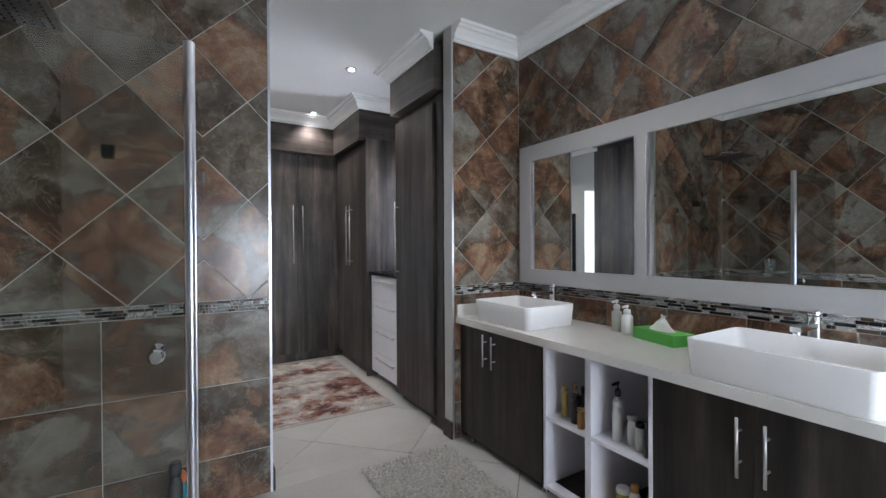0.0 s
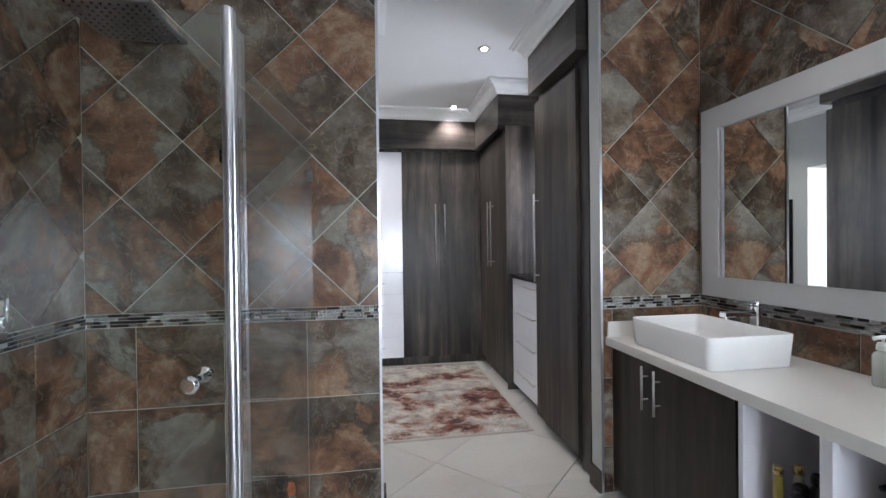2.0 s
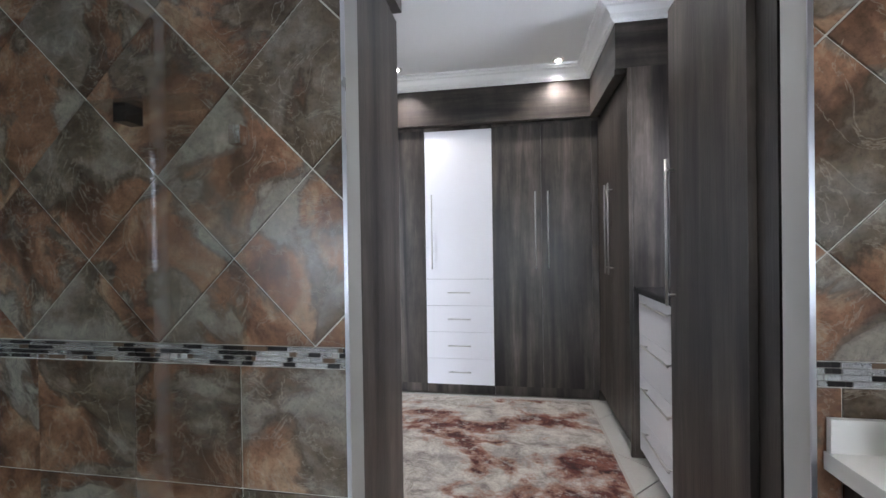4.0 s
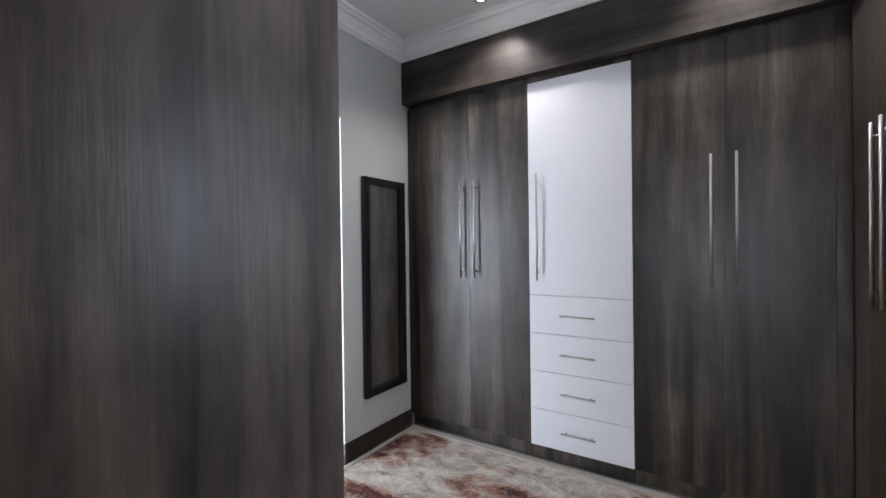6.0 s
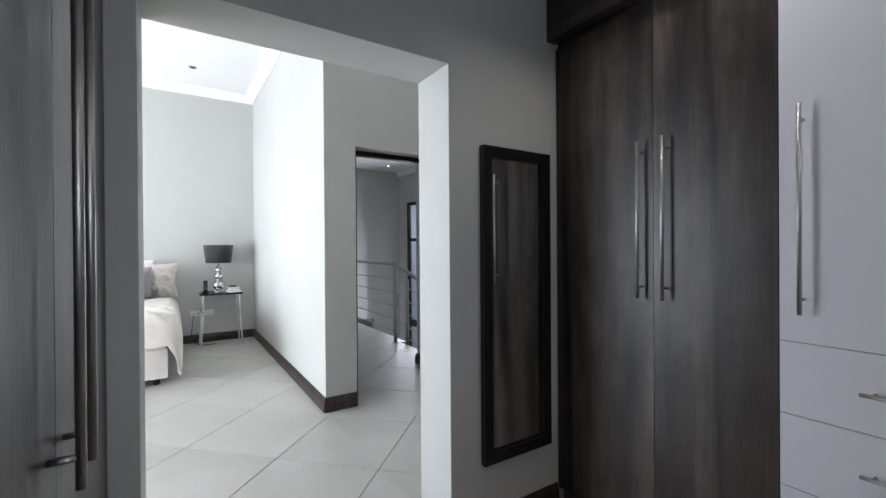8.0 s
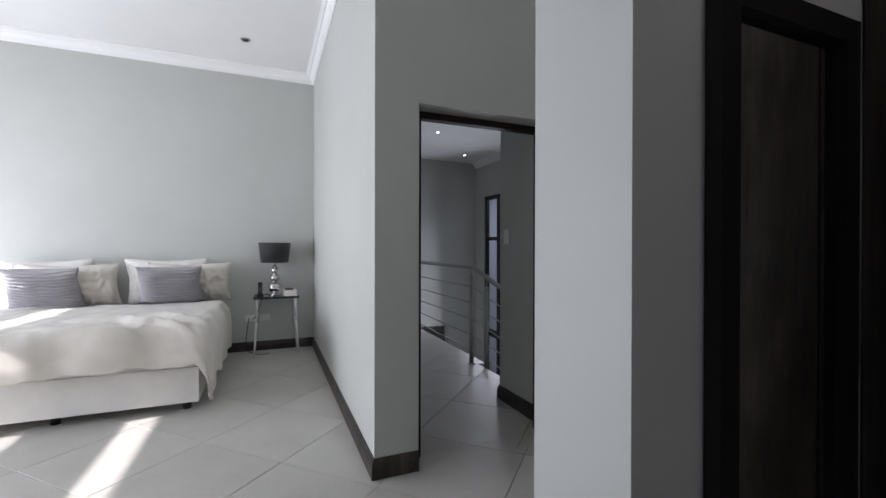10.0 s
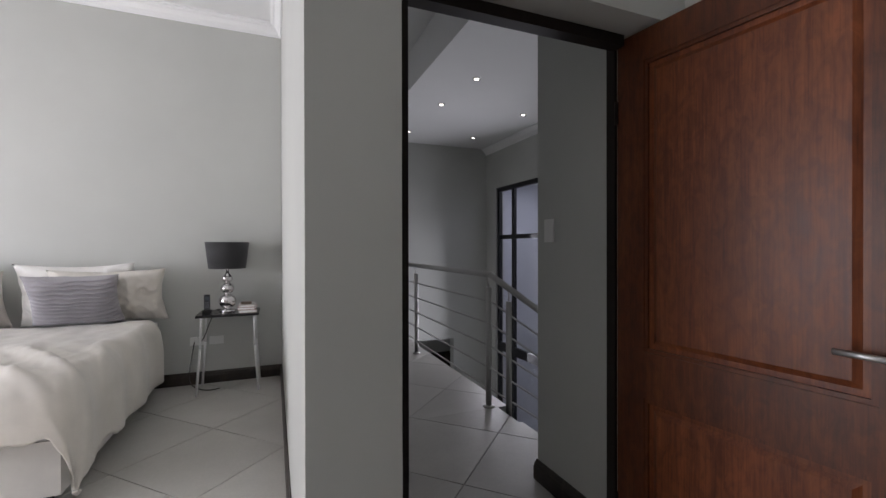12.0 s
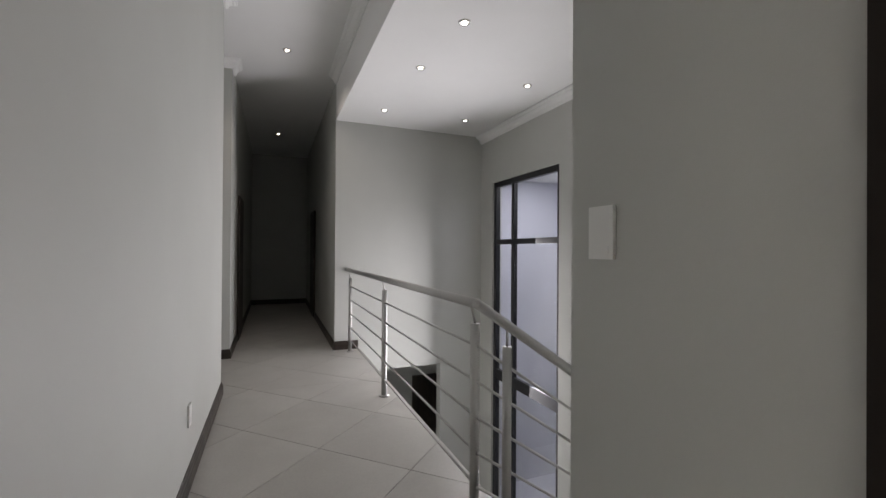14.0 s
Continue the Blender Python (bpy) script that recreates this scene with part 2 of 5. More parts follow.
def rug_material():
    """Cream pile with grey mottling and large ragged dark-red clouds, rusty at the rims."""
    m, nt, b = material("patterned_rug_pile", 0.95)
    v = coords(nt)
    va = coords(nt, (1, 1.3, 1))
    big = noise_tex(nt, va, 1.55, 7, 0.66, 0.35)
    mid = noise_tex(nt, va, 6.0, 7, 0.72, 0.6)
    ash = noise_tex(nt, coords(nt, (1.4, 1, 1)), 2.4, 6, 0.65, 0.3)
    fine = noise_tex(nt, v, 70, 4, 0.7)
    base = ramp(nt, mid, [(0.36, (0.22, 0.19, 0.175)), (0.47, (0.45, 0.41, 0.365)), (0.6, (0.60, 0.565, 0.51))])
    base = mix(nt, ramp(nt, ash, [(0.50, (0, 0, 0)), (0.60, (0.6, 0.6, 0.6))]), base, (0.25, 0.225, 0.215))
    red = ramp(nt, mid, [(0.34, (0.028, 0.009, 0.009)), (0.48, (0.095, 0.022, 0.018)), (0.64, (0.25, 0.10, 0.065))])
    rim = mix(nt, ramp(nt, big, [(0.485, (0, 0, 0)), (0.535, (0.75, 0.75, 0.75))]), base, (0.30, 0.13, 0.075))
    col = mix(nt, ramp(nt, big, [(0.53, (0, 0, 0)), (0.575, (1, 1, 1))]), rim, red)
    col = mix(nt, ramp(nt, noise_tex(nt, v, 11, 6, 0.75), [(0.52, (0, 0, 0)), (0.60, (0.7, 0.7, 0.7))]), col, base)
    col = mix(nt, 1.0, col, ramp(nt, fine, [(0.3, (0.72, 0.72, 0.72)), (0.65, (1.1, 1.1, 1.1))]), "MULTIPLY")
    nt.links.new(col, b.inputs["Base Color"])
    bump(nt, b, noise_tex(nt, v, 300, 3), 0.8, 0.006)
    return m


RUG = rug_material()


def door_wood(name, depth):
    """Reddish brown varnished hardwood with fine dark pores and short flame flecks across the grain."""
    m, nt, b = material(name, 0.42)
    b.inputs["Specular IOR Level"].default_value = 0.35
    vs = coords(nt, (26, 26, 1.8))
    vf = coords(nt, (210, 210, 7))
    broad = noise_tex(nt, coords(nt, (7, 7, 0.8)), 1.0, 3, 0.5, 0.6)
    flame = noise_tex(nt, coords(nt, (30, 30, 14)), 1.0, 4, 0.6, 0.9)
    a = ramp(nt, noise_tex(nt, vs, 1.0, 4, 0.6, 0.5), [(p, tuple(k * depth for k in c)) for p, c in ((0.32, (0.145, 0.038, 0.012)), (0.5, (0.19, 0.051, 0.016)), (0.68, (0.245, 0.072, 0.023)))])
    c = mix(nt, 1.0, a, ramp(nt, broad, [(0.3, (0.78, 0.74, 0.70)), (0.7, (1.15, 1.14, 1.12))]), "MULTIPLY")
    c = mix(nt, 1.0, c, ramp(nt, flame, [(0.36, (0.74, 0.70, 0.66)), (0.6, (1.12, 1.12, 1.12))]), "MULTIPLY")
    c = mix(nt, 1.0, c, ramp(nt, noise_tex(nt, vf, 1.0, 3), [(0.36, (0.76, 0.72, 0.70)), (0.54, (1, 1, 1))]), "MULTIPLY")
    nt.links.new(c, b.inputs["Base Color"])
    bump(nt, b, noise_tex(nt, vf, 1.0, 3), 0.2, 0.002)
    spread(nt, b, flame, 0.34, 0.5)
    return m


MAHOGANY = door_wood("red_mahogany", 0.80)
MAHOGANY_RAIL = door_wood("dark_mahogany", 0.54)


# ---- building helpers ----
def add_box(bm, x0, x1, y0, y1, z0, z1, slot=0):
    vs = [bm.verts.new((x, y, z)) for x in (x0, x1) for y in (y0, y1) for z in (z0, z1)]
    for q in ((0, 1, 3, 2), (4, 6, 7, 5), (0, 4, 5, 1), (2, 3, 7, 6), (0, 2, 6, 4), (1, 5, 7, 3)):
        bm.faces.new([vs[i] for i in q]).material_index = slot


def add_rod(bm, a, b, r, seg=12, r2=None, slot=0):
    a, b = Vector(a), Vector(b)
    m = Matrix.Translation((a + b) / 2) @ (b - a).to_track_quat("Z", "Y").to_matrix().to_4x4()
    got = bmesh.ops.create_cone(bm, cap_ends=True, segments=seg, radius1=r, radius2=r if r2 is None else r2, depth=(b - a).length, matrix=m)
    for v in got["verts"]:
        for f in v.link_faces:
            f.material_index = slot
            f.smooth = len(f.verts) == 4


def add_lathe(bm, x, y, z, profile, seg=24, sx=1.0, slot=0):
    rings = []
    for r, h in profile:
        rings.append([bm.verts.new((x + sx * r * math.cos(2 * math.pi * k / seg), y + r * math.sin(2 * math.pi * k / seg), z + h)) for k in range(seg)])
    for lo, hi in zip(rings, rings[1:]):
        for k in range(seg):
            f = bm.faces.new((lo[k], lo[(k + 1) % seg], hi[(k + 1) % seg], hi[k]))
            f.smooth, f.material_index = True, slot
    bm.faces.new(list(reversed(rings[0]))).material_index = slot
    bm.faces.new(rings[-1]).material_index = slot


def mesh_ob(name, bm, mats, parent=None, bevel=0.0, segments=2):
    if bevel:
        edges = [e for e in bm.edges if len(e.link_faces) == 2 and e.calc_face_angle(0) > 0.7]
        bmesh.ops.bevel(bm, geom=edges, offset=bevel, segments=segments, affect="EDGES", profile=0.6, clamp_overlap=True)
    bmesh.ops.recalc_face_normals(bm, faces=bm.faces)
    me = bpy.data.meshes.new(name)
    bm.to_mesh(me)
    bm.free()
    for m in mats if isinstance(mats, (list, tuple)) else (mats,):
        me.materials.append(m)
    ob = new(name, me)
    if parent:
        ob.parent = parent
    return ob


def boxes(name, rows, mat, parent=None, bevel=0.0, segments=2):
    bm = bmesh.new()
    for r in rows:
        add_box(bm, *r)
    return mesh_ob(name, bm, mat, parent, bevel, segments)


def rods(name, rows, mat, parent=None, seg=12):
    bm = bmesh.new()
    for a, b, r in rows:
        add_rod(bm, a, b, r, seg)
    return mesh_ob(name, bm, mat, parent)


def thing(name, x, y, z, label, category, group=""):
    ob = new(name)
    ob.empty_display_size = 0.1
    ob.location = (x, y, z)
    return tagged(ob, label, category, group)


def part_of(ob, parent):
    """Make ob a part of parent without moving it."""
    ob.parent = parent
    ob.matrix_parent_inverse = Matrix.Translation(-parent.location)
    return ob


def structure(ob, label=""):
    return tagged(ob, label, "", "", "structure")


def sweep(name, path, profile, mat, closed=False):
    """A moulding: profile points (out, up) carried along a level path of (x, y, z); out is to the path's left."""
    pts = [Vector(p) for p in path]
    n = len(pts)
    bm = bmesh.new()
    rings = []
    for i, p in enumerate(pts):
        before = (p - pts[i - 1]).normalized() if i or closed else None
        after = (pts[(i + 1) % n] - p).normalized() if i < n - 1 or closed else None
        d1 = before if before is not None else after
        d2 = after if after is not None else before
        n1, n2 = Vector((-d1.y, d1.x, 0)), Vector((-d2.y, d2.x, 0))
        out = (n1 + n2) / max(0.2, 1 + n1.dot(n2))
        rings.append([bm.verts.new(p + out * u + Vector((0, 0, w))) for u, w in profile])
    k = len(profile)
    for i in range(n if closed else n - 1):
        a, b = rings[i], rings[(i + 1) % n]
        for j in range(k):
            bm.faces.new((a[j], a[(j + 1) % k], b[(j + 1) % k], b[j]))
    if not closed:
        bm.faces.new(rings[0])
        bm.faces.new(list(reversed(rings[-1])))
    return structure(mesh_ob(name, bm, mat))


CORNICE_PROFILE = [(0, 0), (0.012, 0), (0.014, -0.0), (0.02, 0.012), (0.028, 0.016), (0.034, 0.04), (0.06, 0.07), (0.078, 0.074), (0.085, 0.086), (0.10, 0.09), (0.10, 0.108), (0, 0.108)]
SKIRT_PROFILE = [(0, 0), (0.018, 0), (0.018, 0.07), (0.014, 0.082), (0.014, 0.092), (0.009, 0.1), (0.006, 0.112), (0, 0.112)]


# ---- large structure ----
BY = 2.569      # tiled end wall of the bathroom, bare face
EX = 2.879      # vanity wall, bare face
LOW = 2.66      # ceiling of bathroom and dressing room
HIGH = 3.47     # ceiling of the bedroom
HALL = 3.62     # ceiling of the passage
VOID = 3.04     # ceiling over the stairs

structure(boxes("ceiling_dressing", [(-0.25, 3.05, -1.55, 5.75, LOW, LOW + 0.12)], CEIL), "smooth white painted ceiling")
structure(boxes("ceiling_bedroom", [(-5.35, -0.1, -0.85, 5.9, HIGH, HIGH + 0.12)], CEIL), "smooth white painted ceiling")
structure(boxes("ceiling_passage", [(-13.0, -1.8, 3.6, 5.76, HALL, HALL + 0.12), (-13.0, -7.45, 5.76, 5.9, HALL, HALL + 0.12)], CEIL), "smooth white passage ceiling")
structure(boxes("ceiling_stairs", [(-7.6, -2.4, 5.74, 8.05, VOID, VOID + 0.1), (-7.449, -2.621, 5.74, 5.88, VOID + 0.1, HALL)], CEIL), "lowered white ceiling over the stairwell")

wall_bath_end = structure(boxes("wall_bath_end_a", [(0.0, 1.205, BY, 2.65, 0, LOW)], GROUT), "slate-tiled shower end wall")
wall_bath_jamb = structure(boxes("wall_bath_end_b", [(2.31, 3.03, BY, 2.65, 0, LOW)], GROUT), "slate-tiled wall beside the vanity")
wall_bath_east = structure(boxes("wall_bath_east", [(EX, 3.03, -1.4, BY, 0, LOW)], GROUT), "slate-tiled vanity wall")
wall_bath_west = structure(boxes("wall_bath_west", [(-0.25, -0.006, -1.4, 2.69, 0, LOW)], GROUT), "slate-tiled shower side wall")
structure(boxes("wall_bath_south", [(-0.25, 1.3, -1.55, -1.4, 0, LOW), (2.7, 3.03, -1.55, -1.4, 0, LOW), (1.3, 2.7, -1.55, -1.4, 0, 0.4), (1.3, 2.7, -1.55, -1.4, 1.7, LOW)], WALL), "painted wall with an opening for the added window")
structure(boxes("jamb_trim", [(1.205, 1.2125, BY - 0.012, 2.654, 0, LOW), (2.3025, 2.31, BY - 0.012, 2.654, 0, LOW)], TRIM), "grey painted door reveal")
structure(boxes("tile_edge_trim", [(1.203, 1.2145, BY - 0.0165, BY - 0.0125, 0, LOW), (2.3005, 2.312, BY - 0.0165, BY - 0.0125, 0, LOW)], ALU), "slim aluminium strip on the tile corner")
structure(boxes("baseboard_reveal", [(2.288, 2.302, BY - 0.014, 2.656, 0, 0.11), (1.213, 1.227, BY - 0.014, 2.656, 0, 0.11)], SKIRT, bevel=0.004), "dark skirting round the door reveal")

structure(boxes("wall_dressing_east", [(2.98, 3.1, 2.69, 3.46, 0, LOW), (2.98, 3.1, 4.06, 5.75, 0, LOW), (2.98, 3.1, 3.46, 4.06, 0, 1.06), (2.98, 3.1, 3.46, 4.06, 2.04, LOW)], WALL), "painted wall behind the wardrobes")
structure(boxes("wall_dressing_north", [(-0.25, 3.1, 5.62, 5.75, 0, LOW)], WALL), "painted wall behind the wardrobes")
structure(boxes("wall_dressing_west", [(-0.25, 0, 2.69, 3.33, 0, HIGH), (-0.25, 0, 4.37, 5.62, 0, HIGH), (-0.25, 0, 3.33, 4.37, 2.03, HIGH),
                                       (-0.25, 0, 5.62, 5.9, LOW + 0.12, HIGH), (-0.25, -0.006, -0.85, 2.69, LOW + 0.12, HIGH)], WALL), "pale grey painted wall with a wide opening")
structure(boxes("wall_bedroom_south", [(-5.35, -4.7, -0.85, -0.7, 0, HIGH), (-1.3, -0.25, -0.85, -0.7, 0, HIGH), (-4.7, -1.3, -0.85, -0.7, 0, 0.3),
                                       (-4.7, -1.3, -0.85, -0.7, 2.69, HIGH), (-4.7, -1.3, -0.85, -0.7, 2.2, 2.46)], WALL), "pale grey wall with a wide window")
structure(boxes("wall_bedroom_head", [(-5.34, -5.185, -0.7, 4.398, 0, HALL)], WALL), "pale grey wall behind the bed")
structure(boxes("wall_bedroom_passage", [(-6.05, -1.795, 4.40, 4.55, 0, HALL), (-6.05, -5.9, 3.7, 4.40, 0, HALL)], WALL), "pale grey painted dividing wall")
structure(boxes("wall_door", [(-1.95, -1.795, 4.55, 4.656, 0, HALL), (-1.95, -1.795, 5.66, 5.75, 0, HALL), (-1.95, -1.795, 4.656, 5.66, 2.095, HALL)], WALL), "pale grey wall round the doorway")
structure(boxes("wall_vestibule_north", [(-1.95, -0.25, 5.75, 5.9, 0, HALL)], WALL), "pale grey painted wall behind the open door")
structure(boxes("wall_switch", [(-2.62, -1.95, 5.67, 5.9, -2.9, HALL), (-2.62, -2.4, 5.9, 8.05, -2.9, HALL)], WALL), "pale grey wall beside the stairs")
structure(boxes("wall_stairs_end", [(-7.6, -7.45, 5.74, 6.02, -2.9, HALL), (-7.6, -7.45, 6.02, 7.25, -0.32, HALL), (-7.6, -7.45, 7.25, 8.05, -2.9, HALL)], WALL), "pale grey wall of the stairwell")
structure(boxes("wall_stairs_window", [(-7.6, -7.1, 7.9, 8.05, -2.9, VOID), (-5.58, -2.4, 7.9, 8.05, -2.9, VOID), (-7.1, -5.58, 7.9, 8.05, 2.30, VOID)], WALL), "pale grey wall with tall glazing")
structure(boxes("wall_passage_far", [(-13.0, -7.6, 5.76, 5.9, 0, HALL), (-13.0, -12.8, 3.6, 5.76, 0, HALL), (-13.0, -7.45, 4.36, 4.5, 0, HALL), (-7.6, -7.45, 3.6, 4.36, 0, HALL), (-7.45, -5.9, 3.55, 3.7, 0, HALL)], WALL), "unlit passage walls")
# The last two boxes are unseen, added to shut sun out of the stairwell.
structure(boxes("wall_lower_room", [(-9.6, -9.4, 5.0, 8.2, -2.9, -0.25), (-9.4, -7.6, 5.0, 5.15, -2.9, -0.25), (-9.4, -7.6, 8.05, 8.2, -2.9, -0.25), (-7.6, -2.4, 5.0, 5.15, -2.9, -0.301), (-2.55, -2.4, 5.15, 5.67, -2.9, -0.301)], WALL), "pale wall of the room below, with unseen sun-blocking pieces")
structure(boxes("floor_lower", [(-9.6, -2.4, 5.0, 8.2, -3.05, -2.9)], paint("lower_floor", (0.42, 0.41, 0.39), 0.35)), "pale tiled floor of the storey below")
structure(boxes("slab_passage", [(-13.0, -7.45, 3.55, 5.9, -0.3, -0.008), (-7.45, -3.62, 3.55, 6.07, -0.3, -0.008), (-3.62, -1.95, 4.4, 5.98, -0.3, -0.008), (-9.6, -7.6, 5.9, 8.2, -0.3, -0.25)], WALL), "floor slab of the passage")
structure(boxes("slab_rooms", [(-5.35, 3.1, -1.55, 5.9, -0.3, -0.008)], FLOOR_JOINT), "screed below the tiles")
COURT = paint("court_render", (0.56, 0.56, 0.62), 0.8)
# The last box is an unseen blocker that keeps direct sun off these walls.
structure(boxes("wall_court", [(-8.4, -4.0, 10.2, 10.35, -2.9, 2.62), (-8.55, -8.4, 8.05, 10.35, -2.9, 2.62), (-4.15, -4.0, 8.05, 10.2, -2.9, 2.62), (-8.55, -7.6, 7.9, 8.05, -2.9, 2.74)], COURT), "pale lilac walls beyond the glazing, with one unseen sun-blocking piece")
structure(boxes("ceiling_court", [(-8.55, -4.0, 8.05, 10.35, 2.62, 2.74)], CEIL), "white ceiling seen through the glazing")
structure(boxes("floor_court", [(-8.55, -4.0, 8.05, 10.35, -3.05, -2.9)], COURT), "pale floor seen through the glazing")
ground = structure(boxes("ground", [(-400, 400, -400, 400, -3.2, -3.06)], paint("ground_paving", (0.3, 0.29, 0.27), 0.9)), "paved ground round the house")

# cornices
sweep("cornice_bath", [(1.205, 2.556, LOW - 0.108), (0.006, 2.556, LOW - 0.108), (0.006, -1.4, LOW - 0.108), (2.866, -1.4, LOW - 0.108), (2.866, 2.556, LOW - 0.108), (2.31, 2.556, LOW - 0.108)], CORNICE_PROFILE, CORNICE)
sweep("cornice_dressing", [(2.97, 4.105, LOW - 0.108), (2.25, 4.105, LOW - 0.108), (2.25, 4.94, LOW - 0.108), (0, 4.94, LOW - 0.108), (0, 3.30, LOW - 0.108), (1.175, 3.30, LOW - 0.108), (1.175, 2.66, LOW - 0.108)], CORNICE_PROFILE, CORNICE)
sweep("cornice_wardrobe", [(2.255, 2.70, LOW - 0.108), (2.255, 3.402, LOW - 0.108), (2.97, 3.402, LOW - 0.108)], CORNICE_PROFILE, CORNICE)
sweep("cornice_bedroom", [(-1.795, 4.40, HIGH - 0.108), (-5.185, 4.40, HIGH - 0.108), (-5.185, -0.7, HIGH - 0.108), (-0.25, -0.7, HIGH - 0.108), (-0.25, 5.75, HIGH - 0.108), (-1.795, 5.75, HIGH - 0.108)], CORNICE_PROFILE, CORNICE, True)
sweep("cornice_passage", [(-7.45, 5.74, HALL - 0.108), (-2.62, 5.74, HALL - 0.108)][::-1], CORNICE_PROFILE, CORNICE)
sweep("cornice_passage_left", [(-1.95, 4.55, HALL - 0.108), (-6.05, 4.55, HALL - 0.108), (-6.05, 3.7, HALL - 0.108), (-7.45, 3.7, HALL - 0.108), (-7.45, 4.5, HALL - 0.108), (-7.7, 4.5, HALL - 0.108)][::-1], CORNICE_PROFILE, CORNICE)
sweep("cornice_stairs", [(-7.45, 7.9, VOID - 0.108), (-2.62, 7.9, VOID - 0.108)][::-1], CORNICE_PROFILE, CORNICE)

# skirting
for i, path in enumerate((
        [(-0.254, 4.37, 0), (0, 4.37, 0), (0, 4.995, 0)],
        [(-0.25, 5.75, 0), (-0.25, 4.39, 0)],
        [(-5.185, 4.40, 0), (-1.795, 4.40, 0), (-1.795, 4.655, 0)],
        [(-5.185, -0.7, 0), (-5.185, 4.40, 0)],
        [(-0.25, 3.33, 0), (-0.25, -0.7, 0)],
        [(-1.795, 5.75, 0), (-0.25, 5.75, 0)],
        [(-1.795, 5.665, 0), (-1.795, 5.75, 0)],
        [(-1.96, 5.67, 0), (-2.62, 5.67, 0), (-2.62, 5.97, 0)],
        [(-1.95, 4.55, 0), (-6.05, 4.55, 0), (-6.05, 3.7, 0)],
        [(-7.45, 3.7, 0), (-7.45, 4.5, 0), (-12.8, 4.5, 0)],
        [(-12.8, 5.76, 0), (-7.45, 5.74, 0), (-7.45, 6.05, 0)],
        [(-12.8, 4.5, 0), (-12.8, 5.76, 0)])):
    sweep("baseboard", path, SKIRT_PROFILE if i == 7 else [(-u, w) for u, w in SKIRT_PROFILE], SKIRT)


# ---- doors, windows ----
def window_unit(name, x0, x1, y0, y1, z0, z1, bars_v, bars_h, label, mat, pane=GLASS, w=0.05):
    """A framed window in a wall that runs along x."""
    ob = thing(name, (x0 + x1) / 2, (y0 + y1) / 2, z0, label, "window")
    tagged(ob, kind="structure")
    rows = [(x0, x0 + w, y0, y1, z0, z1), (x1 - w, x1, y0, y1, z0, z1), (x0 + w, x1 - w, y0, y1, z0, z0 + w), (x0 + w, x1 - w, y0, y1, z1 - w, z1)]
    rows += [(x - w / 2, x + w / 2, y0 + 0.004, y1 - 0.004, z0 + w, z1 - w) for x in bars_v]
    rows += [(x0 + w, x1 - w, y0 + 0.006, y1 - 0.006, z - h / 2, z + h / 2) for z, h in bars_h]
    part_of(boxes("frame", rows, mat, bevel=0.003, segments=1), ob)
    if pane:
        g = part_of(boxes("pane", [(x0 + w, x1 - w, (y0 + y1) / 2 - 0.003, (y0 + y1) / 2 + 0.003, z0 + w, z1 - w)], pane), ob)
        g.visible_shadow = pane is not GLASS
    return ob


window_unit("window_1", -7.1, -5.58, 7.93, 7.99, -2.9, 2.30, (-6.6,), ((1.45, 0.07), (-0.42, 0.14)), "tall black steel-framed glazing beside the stairs", IRON, w=0.07)
# Unseen window, put behind the viewpoint as a light source for the bathroom.
window_unit("window_2_added", 1.3, 2.7, -1.53, -1.48, 0.4, 1.7, (2.0,), (), "added unseen bathroom window with frosted panes, there to light the room", IRON, FROSTED)
window_unit("window_3", -4.7, -1.3, -0.83, -0.78, 0.3, 2.2, (-3.6, -2.4), (), "wide black-framed bedroom window", IRON)
# Unseen slot, its height set to drop a sun strip on floor and bed.
window_unit("window_4_added", -4.7, -1.3, -0.83, -0.78, 2.46, 2.69, (), (), "added slot over the bedroom window that shapes the sun strip", IRON, w=0.012)


def niche_window():
    w = thing("window_5", 3.05, 3.76, 1.06, "small window with white slats above the dresser", "window")
    tagged(w, kind="structure")
    part_of(boxes("frame", [(3.03, 3.08, 3.46, 3.50, 1.06, 2.04), (3.03, 3.08, 4.02, 4.06, 1.06, 2.04), (3.03, 3.08, 3.50, 4.02, 1.06, 1.10), (3.03, 3.08, 3.50, 4.02, 2.0, 2.04), (3.03, 3.08, 3.50, 4.02, 1.53, 1.57)], IRON, bevel=0.003, segments=1), w)
    for k in range(18):
        z = 1.13 + 0.048 * k
        part_of(boxes("slat", [(3.0, 3.035, 3.47, 4.05, z, z + 0.003)], PLASTIC_W), w)


niche_window()


def door_frame():
    rows = [(-1.98, -1.925, 4.6565, 4.715, 0, 2.0935), (-2.02, -1.975, 5.588, 5.60, 0, 2.095), (-1.98, -1.925, 4.715, 5.587, 2.052, 2.0935), (-1.98, -1.925, 5.6405, 5.6585, 0, 2.0935)]
    structure(boxes("door_frame", rows, FRAME, bevel=0.003, segments=1), "black-brown timber door frame")


door_frame()


